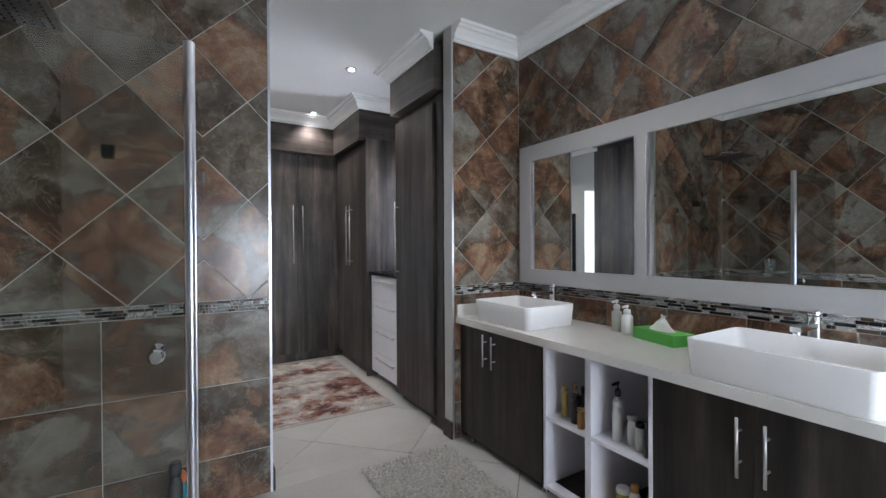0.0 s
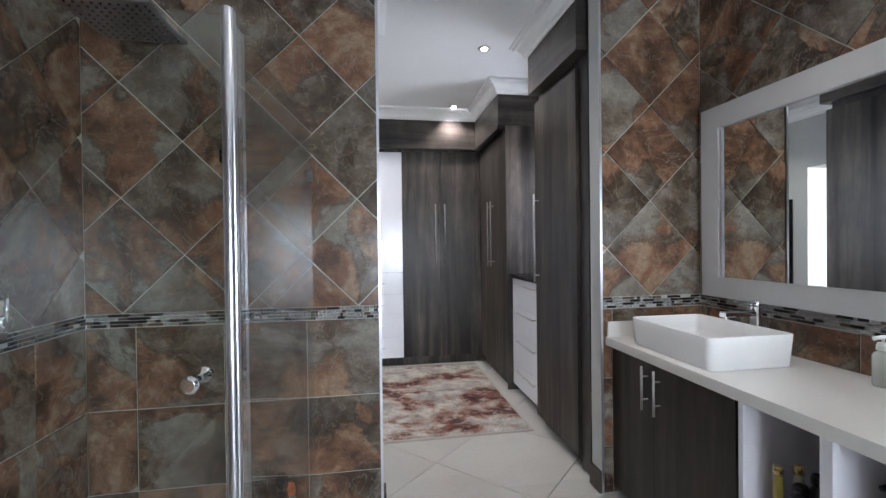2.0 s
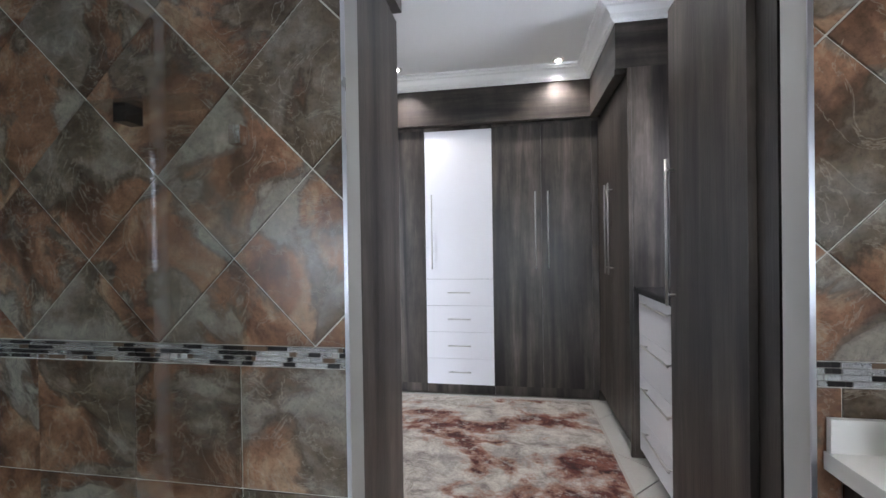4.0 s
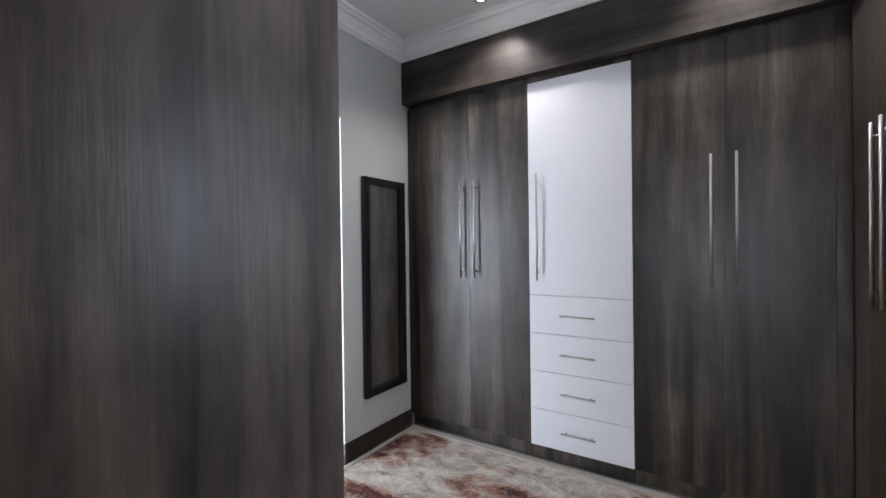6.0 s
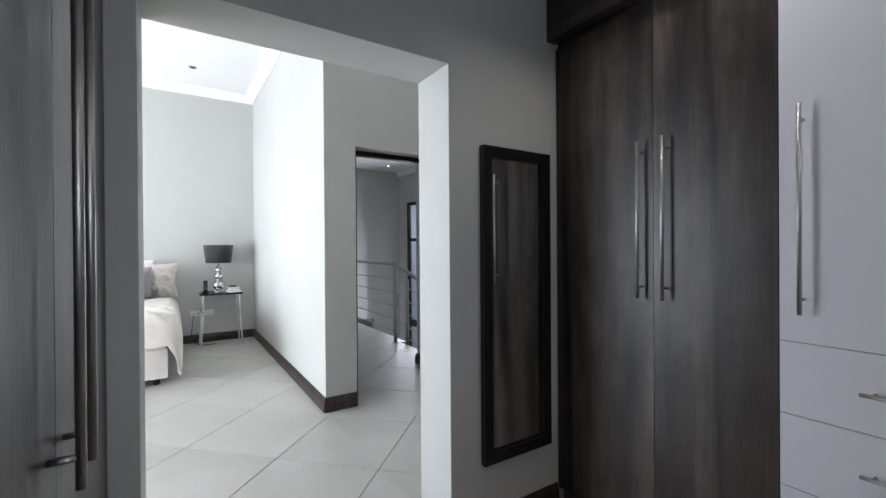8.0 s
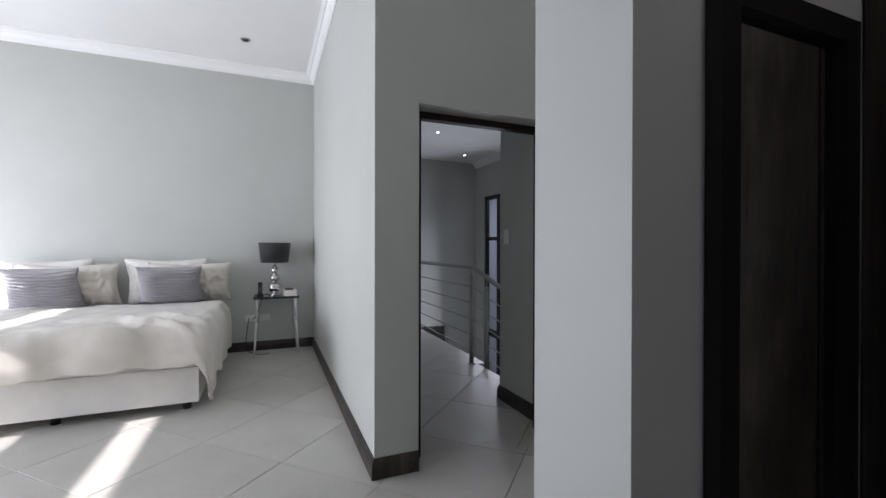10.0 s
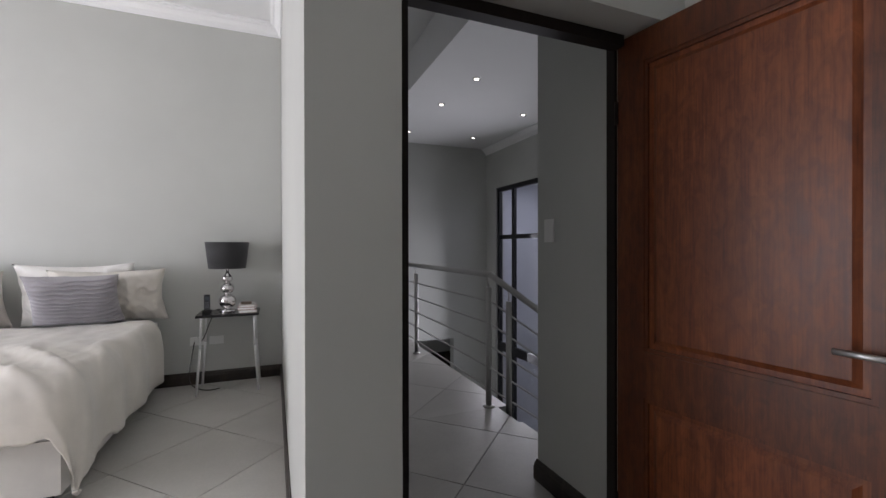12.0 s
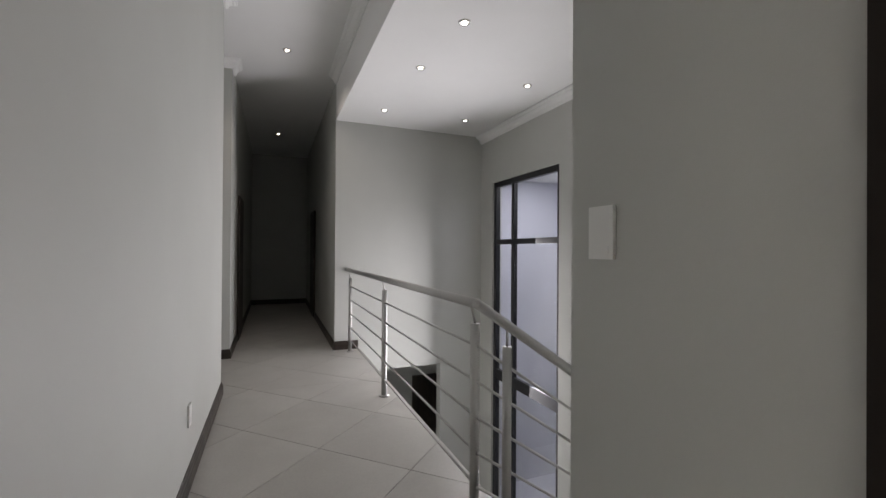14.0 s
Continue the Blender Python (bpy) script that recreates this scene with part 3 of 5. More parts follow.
def panel_door():
    """Mahogany door, 0.80 m wide, built along +x from its hinge; its face looks to -y."""
    d = thing("door", 0, 0, 0.01, "open reddish mahogany panel door with raised panels", "door")
    W, H, T, S = 0.86, 2.075, 0.042, 0.115
    rows = [(0, S, 0, T, 0, H), (W - S, W, 0, T, 0, H), (S, W - S, 0, T, 0, 0.2), (S, W - S, 0, T, 0.70, 0.875), (S, W - S, 0, T, H - 0.115, H)]
    tagged(boxes("frame", rows, MAHOGANY_RAIL, d, bevel=0.0025, segments=1), "darker stained stiles and rails")
    for z0, z1 in ((0.2, 0.70), (0.875, H - 0.115)):
        bm = bmesh.new()
        add_box(bm, S - 0.004, W - S + 0.004, 0.013, T - 0.013, z0 - 0.004, z1 + 0.004)
        for y0, y1 in ((0.003, 0.014), (T - 0.014, T - 0.003)):
            a, b = 0.03, 0.05
            lo, hi = (y1, y0) if y0 < 0.02 else (y0, y1)
            outer = [bm.verts.new((x, lo, z)) for x, z in ((S + a, z0 + a), (W - S - a, z0 + a), (W - S - a, z1 - a), (S + a, z1 - a))]
            inner = [bm.verts.new((x, hi, z)) for x, z in ((S + b, z0 + b), (W - S - b, z0 + b), (W - S - b, z1 - b), (S + b, z1 - b))]
            bm.faces.new(inner)
            for k in range(4):
                bm.faces.new((outer[k], outer[(k + 1) % 4], inner[(k + 1) % 4], inner[k]))
        mesh_ob("panel", bm, MAHOGANY, d)
        m = 0.014
        boxes("moulding", [(S, W - S, 0.004, T - 0.004, z0, z0 + m), (S, W - S, 0.004, T - 0.004, z1 - m, z1), (S, S + m, 0.004, T - 0.004, z0 + m, z1 - m), (W - S - m, W - S, 0.004, T - 0.004, z0 + m, z1 - m)], MAHOGANY_RAIL, d, bevel=0.004)
    for side in (-1, 1):
        y = -0.0025 if side < 0 else T + 0.0025
        plate = boxes("lock_plate", [(W - 0.083, W - 0.035, y - 0.0025, y + 0.0025, 0.86, 1.045)], STEEL, d, bevel=0.002)
        tagged(plate, "satin steel lock plate")
        rods("lever", [((W - 0.059, y, 1.0), (W - 0.059, y + side * 0.045, 1.0), 0.009), ((W - 0.053, y + side * 0.045, 1.0), (W - 0.185, y + side * 0.048, 1.004), 0.0085)], STEEL, d)
        bm = bmesh.new()
        add_rod(bm, (W - 0.059, y + side * 0.0022, 0.915), (W - 0.059, y + side * 0.0034, 0.915), 0.007, 12)
        add_box(bm, W - 0.062, W - 0.056, y + side * 0.0028 - 0.0006, y + side * 0.0028 + 0.0006, 0.892, 0.914)
        mesh_ob("keyhole", bm, BLACK, d)
    boxes("latch", [(W, W + 0.0015, 0.010, T - 0.010, 0.865, 1.04), (W + 0.0015, W + 0.010, 0.014, T - 0.014, 1.035, 1.0)], STEEL, d)
    rods("hinge", [((-0.004, 0.0, z), (-0.004, 0.0, z + 0.09), 0.008) for z in (0.2, 1.75)], FRAME, d)
    d.matrix_basis = pose(-1.965, 5.592, 0.008, 0, 0, 7.2)
    return d


panel_door()


# ---- wardrobes ----
def handle_bar(x, y, z0, z1, facing, parent, off=0.034, r=0.006):
    """Upright steel bar handle standing off a face; facing is the outward unit vector (x, y)."""
    fx, fy = facing
    p = (x + fx * off, y + fy * off)
    rows = [((*p, z0), (*p, z1), r)] + [((x, y, z), (*p, z), r * 0.75) for z in (z0 + 0.045, z1 - 0.045)]
    return part_of(tagged(rods("handle", rows, STEEL), "brushed steel bar handle"), parent)


def handle_flat(a, b, facing, parent, off=0.028, r=0.0055):
    """Level bar handle from a to b on a face."""
    f = Vector((*facing, 0))
    a, b = Vector(a), Vector(b)
    d = (b - a).normalized() * 0.025
    rows = [(a + f * off, b + f * off, r), (a + d, a + d + f * off, r * 0.75), (b - d, b - d + f * off, r * 0.75)]
    return part_of(tagged(rods("handle", rows, STEEL), "brushed steel bar handle"), parent)


GAP = 0.0025


def face_x(name, x0, x1, y, z0, z1, mat, parent, out=-1, t=0.018):
    """A door or drawer front in a wall of units that runs along x; y is its visible face."""
    ya, yb = (y, y + t) if out < 0 else (y - t, y)
    return part_of(boxes(name, [(x0 + GAP / 2, x1 - GAP / 2, ya, yb, z0 + GAP / 2, z1 - GAP / 2)], mat, bevel=0.0012, segments=1), parent)


def face_y(name, y0, y1, x, z0, z1, mat, parent, out=-1, t=0.018):
    xa, xb = (x, x + t) if out < 0 else (x - t, x)
    return part_of(boxes(name, [(xa, xb, y0 + GAP / 2, y1 - GAP / 2, z0 + GAP / 2, z1 - GAP / 2)], mat, bevel=0.0012, segments=1), parent)


def wardrobe_back():
    Y, TOP = 5.0, 2.24
    a = thing("wardrobe", 0.46, 5.3, 0, "tall two-door wardrobe in dark grey wood laminate", "wardrobe", "built-in wardrobes")
    part_of(boxes("body", [(0.004, 0.9, Y + 0.02, 5.6, 0.09, 2.285), (0.004, 0.9, Y + 0.045, 5.6, 0, 0.09)], WOOD), a)
    face_x("filler", 0.004, 0.095, Y + 0.002, 0.09, TOP, WOOD, a)
    face_x("door", 0.095, 0.5, Y, 0.09, TOP, WOOD, a)
    face_x("door", 0.5, 0.905, Y, 0.09, TOP, WOOD, a)
    for x in (0.452, 0.553):
        handle_bar(x, Y, 1.065, 1.69, (0, -1), a)
    b = thing("wardrobe", 1.19, 5.3, 0, "wardrobe with glossy white door over four white drawers", "wardrobe", "built-in wardrobes")
    part_of(boxes("body", [(0.902, 1.478, Y + 0.02, 5.6, 0.09, 2.285), (0.902, 1.478, Y + 0.045, 5.6, 0, 0.09)], WOOD), b)
    face_x("door", 0.907, 1.476, Y - 0.003, 0.978, 2.228, GLOSS, b)
    for z0, z1 in ((0.09, 0.308), (0.308, 0.532), (0.532, 0.755), (0.755, 0.978)):
        face_x("drawer", 0.907, 1.476, Y - 0.003, z0, z1, GLOSS, b)
        z = (z0 + z1) / 2
        handle_flat((1.095, Y - 0.003, z), (1.285, Y - 0.003, z), (0, -1), b)
    handle_bar(0.968, Y - 0.003, 1.065, 1.69, (0, -1), b)
    c = thing("wardrobe", 1.9, 5.3, 0, "tall two-door corner wardrobe in dark grey wood laminate", "wardrobe", "built-in wardrobes")
    part_of(boxes("body", [(1.48, 2.96, Y + 0.02, 5.6, 0.09, 2.285), (1.48, 2.31, Y + 0.045, 5.6, 0, 0.09)], WOOD), c)
    face_x("door", 1.478, 1.872, Y, 0.09, TOP, WOOD, c)
    face_x("door", 1.872, 2.265, Y, 0.09, TOP, WOOD, c)
    face_x("filler", 2.265, 2.315, Y + 0.002, 0.09, TOP, WOOD, c)
    for x in (1.822, 1.922):
        handle_bar(x, Y, 1.065, 1.69, (0, -1), c)


def wardrobe_right():
    X, TOP = 2.315, 2.24
    t = thing("wardrobe", 2.6, 4.55, 0, "tall two-door wardrobe in dark grey wood laminate", "wardrobe", "built-in wardrobes")
    part_of(boxes("body", [(X + 0.02, 2.96, 4.12, 5.0, 0.09, 2.285), (X + 0.045, 2.96, 4.12, 5.0, 0, 0.09), (X, X + 0.019, 4.10, 4.118, 0.0, 2.285), (X + 0.02, 2.96, 4.10, 4.12, 0.0, 2.285)], WOOD), t)
    face_y("door", 4.12, 4.55, X, 0.09, TOP, WOOD, t)
    face_y("door", 4.55, 4.955, X, 0.09, TOP, WOOD, t)
    face_y("filler", 4.955, 4.998, X + 0.002, 0.09, TOP, WOOD, t)
    for y in (4.497, 4.603):
        handle_bar(X, y, 1.05, 1.67, (-1, 0), t)
    n = thing("dresser", 2.65, 3.75, 0, "dark dressing niche over four white drawers with steel handles", "dresser")
    part_of(boxes("body", [(2.38, 2.96, 3.42, 4.098, 0.05, 0.972), (2.42, 2.96, 3.42, 4.098, 0.0, 0.05)], WOOD), n)
    part_of(boxes("top", [(2.335, 2.96, 3.402, 4.098, 0.974, 1.004)], BLACK, bevel=0.003), n)
    for z0, z1 in ((0.06, 0.255), (0.255, 0.50), (0.50, 0.74), (0.74, 0.972)):
        face_y("drawer", 3.425, 4.095, 2.362, z0, z1, GLOSS, n)
        z = z1 - 0.05
        handle_flat((2.362, 3.55, z), (2.362, 3.97, z), (-1, 0), n)
    a = thing("wardrobe", 2.6, 3.05, 0, "tall single-door wardrobe in dark grey wood laminate", "wardrobe", "built-in wardrobes")
    part_of(boxes("body", [(2.33, 2.96, 2.70, 3.40, 0.09, 2.285), (2.36, 2.96, 2.70, 3.40, 0, 0.09)], WOOD_DARK), a)
    face_y("door", 2.80, 3.402, 2.300, 0.07, 2.235, WOOD, a, t=0.026)
    for r in ((2.70, 2.798),):
        face_y("filler", *r, 2.322, 0.0, 2.285, WOOD_DARK, a, t=0.008)
    handle_bar(2.300, 3.345, 1.0, 1.6, (-1, 0), a)


def wardrobe_left():
    w = thing("wardrobe", 0.56, 2.98, 0, "tall wardrobe in dark grey wood laminate with long steel handles", "wardrobe", "built-in wardrobes")
    part_of(boxes("body", [(0.004, 1.138, 2.655, 3.24, 0.09, 2.285), (0.004, 1.12, 2.655, 3.205, 0, 0.09)], WOOD_DARK), w)
    part_of(boxes("side_panel", [(1.14, 1.16, 2.655, 3.264, 0.0, 2.235)], WOOD, bevel=0.002, segments=1), w)
    for x0, x1 in ((0.1, 0.605), (0.605, 1.136)):
        face_x("door", x0, x1, 3.262, 0.09, 2.24, WOOD_DARK, w, out=1)
    face_x("filler", 0.004, 0.1, 3.258, 0.09, 2.24, WOOD_DARK, w, out=1)
    for x in (0.555, 0.655):
        handle_bar(x, 3.262, 0.93, 1.75, (0, 1), w, off=0.036, r=0.007)


def bulkheads():
    b = thing("wardrobe_bulkhead", 1.2, 5.2, 2.29, "dark grey laminate fascia above the wardrobes", "fascia")
    tagged(b, kind="structure")
    part_of(boxes("fascia", [(0.004, 2.25, 4.94, 4.998, 2.262, 2.6), (2.25, 2.31, 4.13, 4.998, 2.262, 2.6), (2.25, 2.96, 4.105, 4.13, 2.287, 2.6), (0.004, 2.96, 5.0, 5.6, 2.29, 2.6), (2.31, 2.96, 4.13, 5.0, 2.29, 2.6)], WOOD_LEVEL, bevel=0.002, segments=1), b)
    part_of(boxes("fascia", [(2.255, 2.96, 2.70, 3.40, 2.29, 2.6)], WOOD_LEVEL, bevel=0.002, segments=1), b)
    part_of(boxes("fascia", [(0.004, 1.175, 2.655, 3.30, 2.29, 2.6)], WOOD_LEVEL, bevel=0.002, segments=1), b)


wardrobe_back()
wardrobe_right()
wardrobe_left()
bulkheads()


def wall_mirror():
    m = thing("wall_mirror", 0.012, 4.73, 0.33, "tall black-framed mirror hanging on the painted wall", "mirror")
    y0, y1, z0, z1, w = 4.527, 4.93, 0.331, 1.711, 0.046
    part_of(boxes("frame", [(0.002, 0.03, y0, y0 + w, z0, z1), (0.002, 0.03, y1 - w, y1, z0, z1), (0.002, 0.03, y0 + w, y1 - w, z0, z0 + w), (0.002, 0.03, y0 + w, y1 - w, z1 - w, z1)], BLACK, bevel=0.006), m)
    part_of(boxes("mirror_glass", [(0.004, 0.012, y0 + w - 0.004, y1 - w + 0.004, z0 + w - 0.004, z1 - w + 0.004)], MIRROR), m)


wall_mirror()


def soft_rug(name, x0, x1, y0, y1, h, mat, label, edge=0.0, seed=1, n=(60, 60)):
    rnd = random.Random(seed)
    bm = bmesh.new()
    nx, ny = n
    grid = [[bm.verts.new((x0 + (x1 - x0) * i / nx, y0 + (y1 - y0) * j / ny, 0)) for j in range(ny + 1)] for i in range(nx + 1)]
    for i in range(nx + 1):
        for j in range(ny + 1):
            v = grid[i][j]
            rim = i in (0, nx) or j in (0, ny)
            v.co.z = 0.002 if rim else h * (0.8 + 0.4 * noise.noise(v.co * 14)) + edge * rnd.random()
            if rim:
                v.co += Vector((rnd.uniform(-1, 1), rnd.uniform(-1, 1), 0)) * (edge * 0.5)
    for i in range(nx):
        for j in range(ny):
            bm.faces.new((grid[i][j], grid[i + 1][j], grid[i + 1][j + 1], grid[i][j + 1])).smooth = True
    lo = [bm.verts.new((v.co.x, v.co.y, 0.0005)) for v in (grid[0][0], grid[nx][0], grid[nx][ny], grid[0][ny])]
    bm.faces.new(lo)
    return tagged(mesh_ob(name, bm, mat), label, "rug")


soft_rug("area_rug", 0.05, 2.23, 3.29, 4.955, 0.009, RUG, "cream low-pile rug with dark red abstract blotches on tiles")
rug_edge = sweep("rug_binding", [(0.05, 3.29, 0), (2.23, 3.29, 0), (2.23, 4.955, 0), (0.05, 4.955, 0)], [(0, 0.001), (0.012, 0.001), (0.012, 0.013), (0, 0.013)], fabric("rug_binding_cloth", (0.42, 0.38, 0.34)), True)
rug_edge.parent = bpy.data.objects["area_rug"]
rug_edge["kind"] = ""


def shaggy_mat():
    mt, nt, b = material("shag_pile", 0.95)
    nt.links.new(ramp(nt, noise_tex(nt, coords(nt), 60, 4), [(0.3, (0.30, 0.29, 0.25)), (0.7, (0.62, 0.60, 0.54))]), b.inputs["Base Color"])
    ob = soft_rug("bath_mat", 1.66, 2.20, 1.62, 2.46, 0.014, mt, "cream shaggy bath mat on the tiled floor", 0.012, 3, (50, 70))
    rnd = random.Random(5)
    bm = bmesh.new()
    for _ in range(5200):
        x, y = rnd.uniform(1.655, 2.205), rnd.uniform(1.61, 2.465)
        l, a = rnd.uniform(0.018, 0.04), rnd.uniform(0, 6.283)
        d = Vector((math.cos(a), math.sin(a), 0))
        p = Vector((x, y, 0.008))
        s = Vector((-d.y, d.x, 0)) * 0.0035
        q = p + d * l * 0.5 + Vector((0, 0, 0.022))
        e = p + d * l + Vector((0, 0, 0.012 + 0.01 * rnd.random()))
        v = [bm.verts.new(c) for c in (p - s, p + s, q + s, q - s, e)]
        bm.faces.new(v[:4])
        bm.faces.new((v[3], v[2], v[4]))
    tagged(mesh_ob("pile", bm, mt, ob), kind="stuff")


shaggy_mat()


# ---- bathroom ----
def vanity():
    XF, YN, YS, TOP = 2.36, 2.553, -0.2, 0.79
    v = thing("vanity_cabinet", 2.6, 1.2, 0, "long dark laminate vanity with white open shelves", "cabinet")
    part_of(boxes("body", [(XF + 0.02, 2.866, 1.80, YN, 0.06, 0.748), (XF + 0.02, 2.866, YS, 1.245, 0.06, 0.748), (XF + 0.06, 2.866, YS, YN, 0, 0.06)], WOOD_DARK), v)
    for y0, y1 in ((1.82, 2.235), (2.235, 2.50), (0.90, 1.235), (0.56, 0.90), (0.2, 0.56), (-0.19, 0.2)):
        face_y("door", y0, y1, XF, 0.05, 0.745, WOOD_DARK, v)
    face_y("filler", 2.50, 2.553, XF + 0.004, 0.05, 0.745, WOOD_DARK, v)
    for y, z0, z1 in ((2.275, 0.53, 0.72), (2.195, 0.53, 0.72), (0.935, 0.505, 0.695), (0.858, 0.505, 0.695), (0.24, 0.505, 0.695), (0.16, 0.505, 0.695)):
        handle_bar(XF, y, z0, z1, (-1, 0), v, 0.03, 0.005)
    s = [(XF - 0.002, 2.80, 1.79, 1.808, 0.04, 0.748), (XF - 0.002, 2.80, 1.235, 1.25, 0.04, 0.748), (XF - 0.002, 2.80, 1.52, 1.552, 0.058, 0.748),
         (2.80, 2.815, 1.235, 1.808, 0.04, 0.748), (XF, 2.80, 1.25, 1.79, 0.04, 0.058), (XF, 2.80, 1.25, 1.52, 0.385, 0.403), (XF, 2.80, 1.552, 1.79, 0.385, 0.403)]
    for y in (2.46, 1.83):
        bm = bmesh.new()
        add_lathe(bm, 2.392, y, 0, [(0.02, 0), (0.02, 0.008), (0.013, 0.012), (0.013, 0.06)], 16)
        part_of(mesh_ob("foot", bm, CHROME), v)
    part_of(tagged(boxes("shelf", s, SHELF, bevel=0.001, segments=1), "white melamine shelf compartments"), v)
    part_of(tagged(boxes("countertop", [(2.325, 2.868, YS, 2.553, 0.75, TOP)], STONE, bevel=0.004), "pale quartz worktop"), v)
    part_of(boxes("upstand", [(2.332, 2.856, 2.541, 2.555, TOP, TOP + 0.075)], STONE, bevel=0.002, segments=1), v)


vanity()


def basin(x, y, z, lx, ly, h):
    """Rounded rectangular vessel basin with a hollow bowl."""
    ob = thing("vessel_basin", x, y, z, "white ceramic rectangular vessel basin on the counter", "basin", "basins on the vanity")

    def ring(bm, ax, ay, r, zz, k=7):
        out = []
        for cx, cy, a0 in ((1, 1, 0), (-1, 1, 90), (-1, -1, 180), (1, -1, 270)):
            for i in range(k):
                a = radians(a0 + 90 * i / (k - 1))
                out.append(bm.verts.new((cx * (ax - r) + r * math.cos(a), cy * (ay - r) + r * math.sin(a), zz)))
        return out
    bm = bmesh.new()
    ax, ay = lx / 2, ly / 2
    rows = [(ax - 0.014, ay - 0.014, 0.026, 0.0), (ax - 0.010, ay - 0.010, 0.028, 0.002), (ax - 0.008, ay - 0.008, 0.03, 0.008), (ax - 0.003, ay - 0.003, 0.032, h * 0.6), (ax, ay, 0.033, h - 0.004), (ax - 0.001, ay - 0.001, 0.032, h - 0.001), (ax - 0.004, ay - 0.004, 0.03, h),
            (ax - 0.009, ay - 0.009, 0.026, h), (ax - 0.012, ay - 0.012, 0.024, h - 0.003), (ax - 0.018, ay - 0.018, 0.026, h * 0.5), (ax - 0.03, ay - 0.03, 0.035, 0.035), (ax * 0.8, ay * 0.85, 0.04, 0.022), (0.03, 0.03, 0.0299, 0.018)]
    rings = [ring(bm, *r) for r in rows]
    n = len(rings[0])
    bm.faces.new(list(reversed(rings[0])))
    for a, b in zip(rings, rings[1:]):
        for i in range(n):
            bm.faces.new((a[i], a[(i + 1) % n], b[(i + 1) % n], b[i])).smooth = True
    bm.faces.new(rings[-1])
    mesh_ob("bowl", bm, CERAMIC, ob)
    bm = bmesh.new()
    add_rod(bm, (0, 0, 0.018), (0, 0, 0.024), 0.03, 20)
    mesh_ob("waste", bm, CHROME, ob)
    return ob


basin(2.545, 2.165, 0.79, 0.365, 0.48, 0.125)
basin(2.515, 0.85, 0.79, 0.375, 0.50, 0.13)


def tap(x, y, z):
    t = thing("basin_mixer", x, y, z, "chrome single-lever mixer tap behind the basin", "tap", "mixer taps")
    bm = bmesh.new()
    add_lathe(bm, 0, 0, 0, [(0.028, 0), (0.028, 0.006), (0.022, 0.012), (0.021, 0.187), (0.023, 0.193)])
    add_box(bm, -0.165, -0.005, -0.016, 0.016, 0.15, 0.172)
    add_rod(bm, (-0.15, 0, 0.152), (-0.15, 0, 0.136), 0.012, 14)
    mesh_ob("body", bm, CHROME, t, bevel=0.003)
    bm = bmesh.new()
    add_lathe(bm, 0, 0, 0.195, [(0.022, 0), (0.023, 0.006), (0.022, 0.018), (0.016, 0.022)])
    add_box(bm, -0.105, 0.012, -0.011, 0.011, 0.211, 0.219)
    mesh_ob("lever", bm, CHROME, t, bevel=0.002)


tap(2.80, 2.17, 0.79)
tap(2.79, 0.885, 0.79)


def vanity_mirror():
    y0, y1, z0, z1, w = -0.1, 2.515, 0.99, 1.918, 0.105
    m = thing("vanity_mirror", 2.85, 1.2, z0, "wide two-pane mirror in a brushed silver frame", "mirror")
    X = 2.868
    rows = [(X - 0.03, X, y1 - w, y1, z0, z1), (X - 0.03, X, y0, y0 + w, z0, z1), (X - 0.03, X, y0 + w, y1 - w, z0, z0 + w - 0.01), (X - 0.03, X, y0 + w, y1 - w, z1 - w, z1), (X - 0.03, X, 1.572, 1.628, z0 + w - 0.01, z1 - w)]
    part_of(boxes("frame", rows, SILVER, bevel=0.008), m)
    for a, b in ((y0 + w, 1.572), (1.628, y1 - w)):
        part_of(boxes("mirror_glass", [(X - 0.016, X - 0.004, a - 0.002, b + 0.002, z0 + w - 0.014, z1 - w + 0.004)], MIRROR), m)
        for c in (a, b - 0.012):
            part_of(boxes("bead", [(X - 0.026, X - 0.012, c, c + 0.012, z0 + w - 0.012, z1 - w + 0.002)], ALU, bevel=0.003), m)


vanity_mirror()


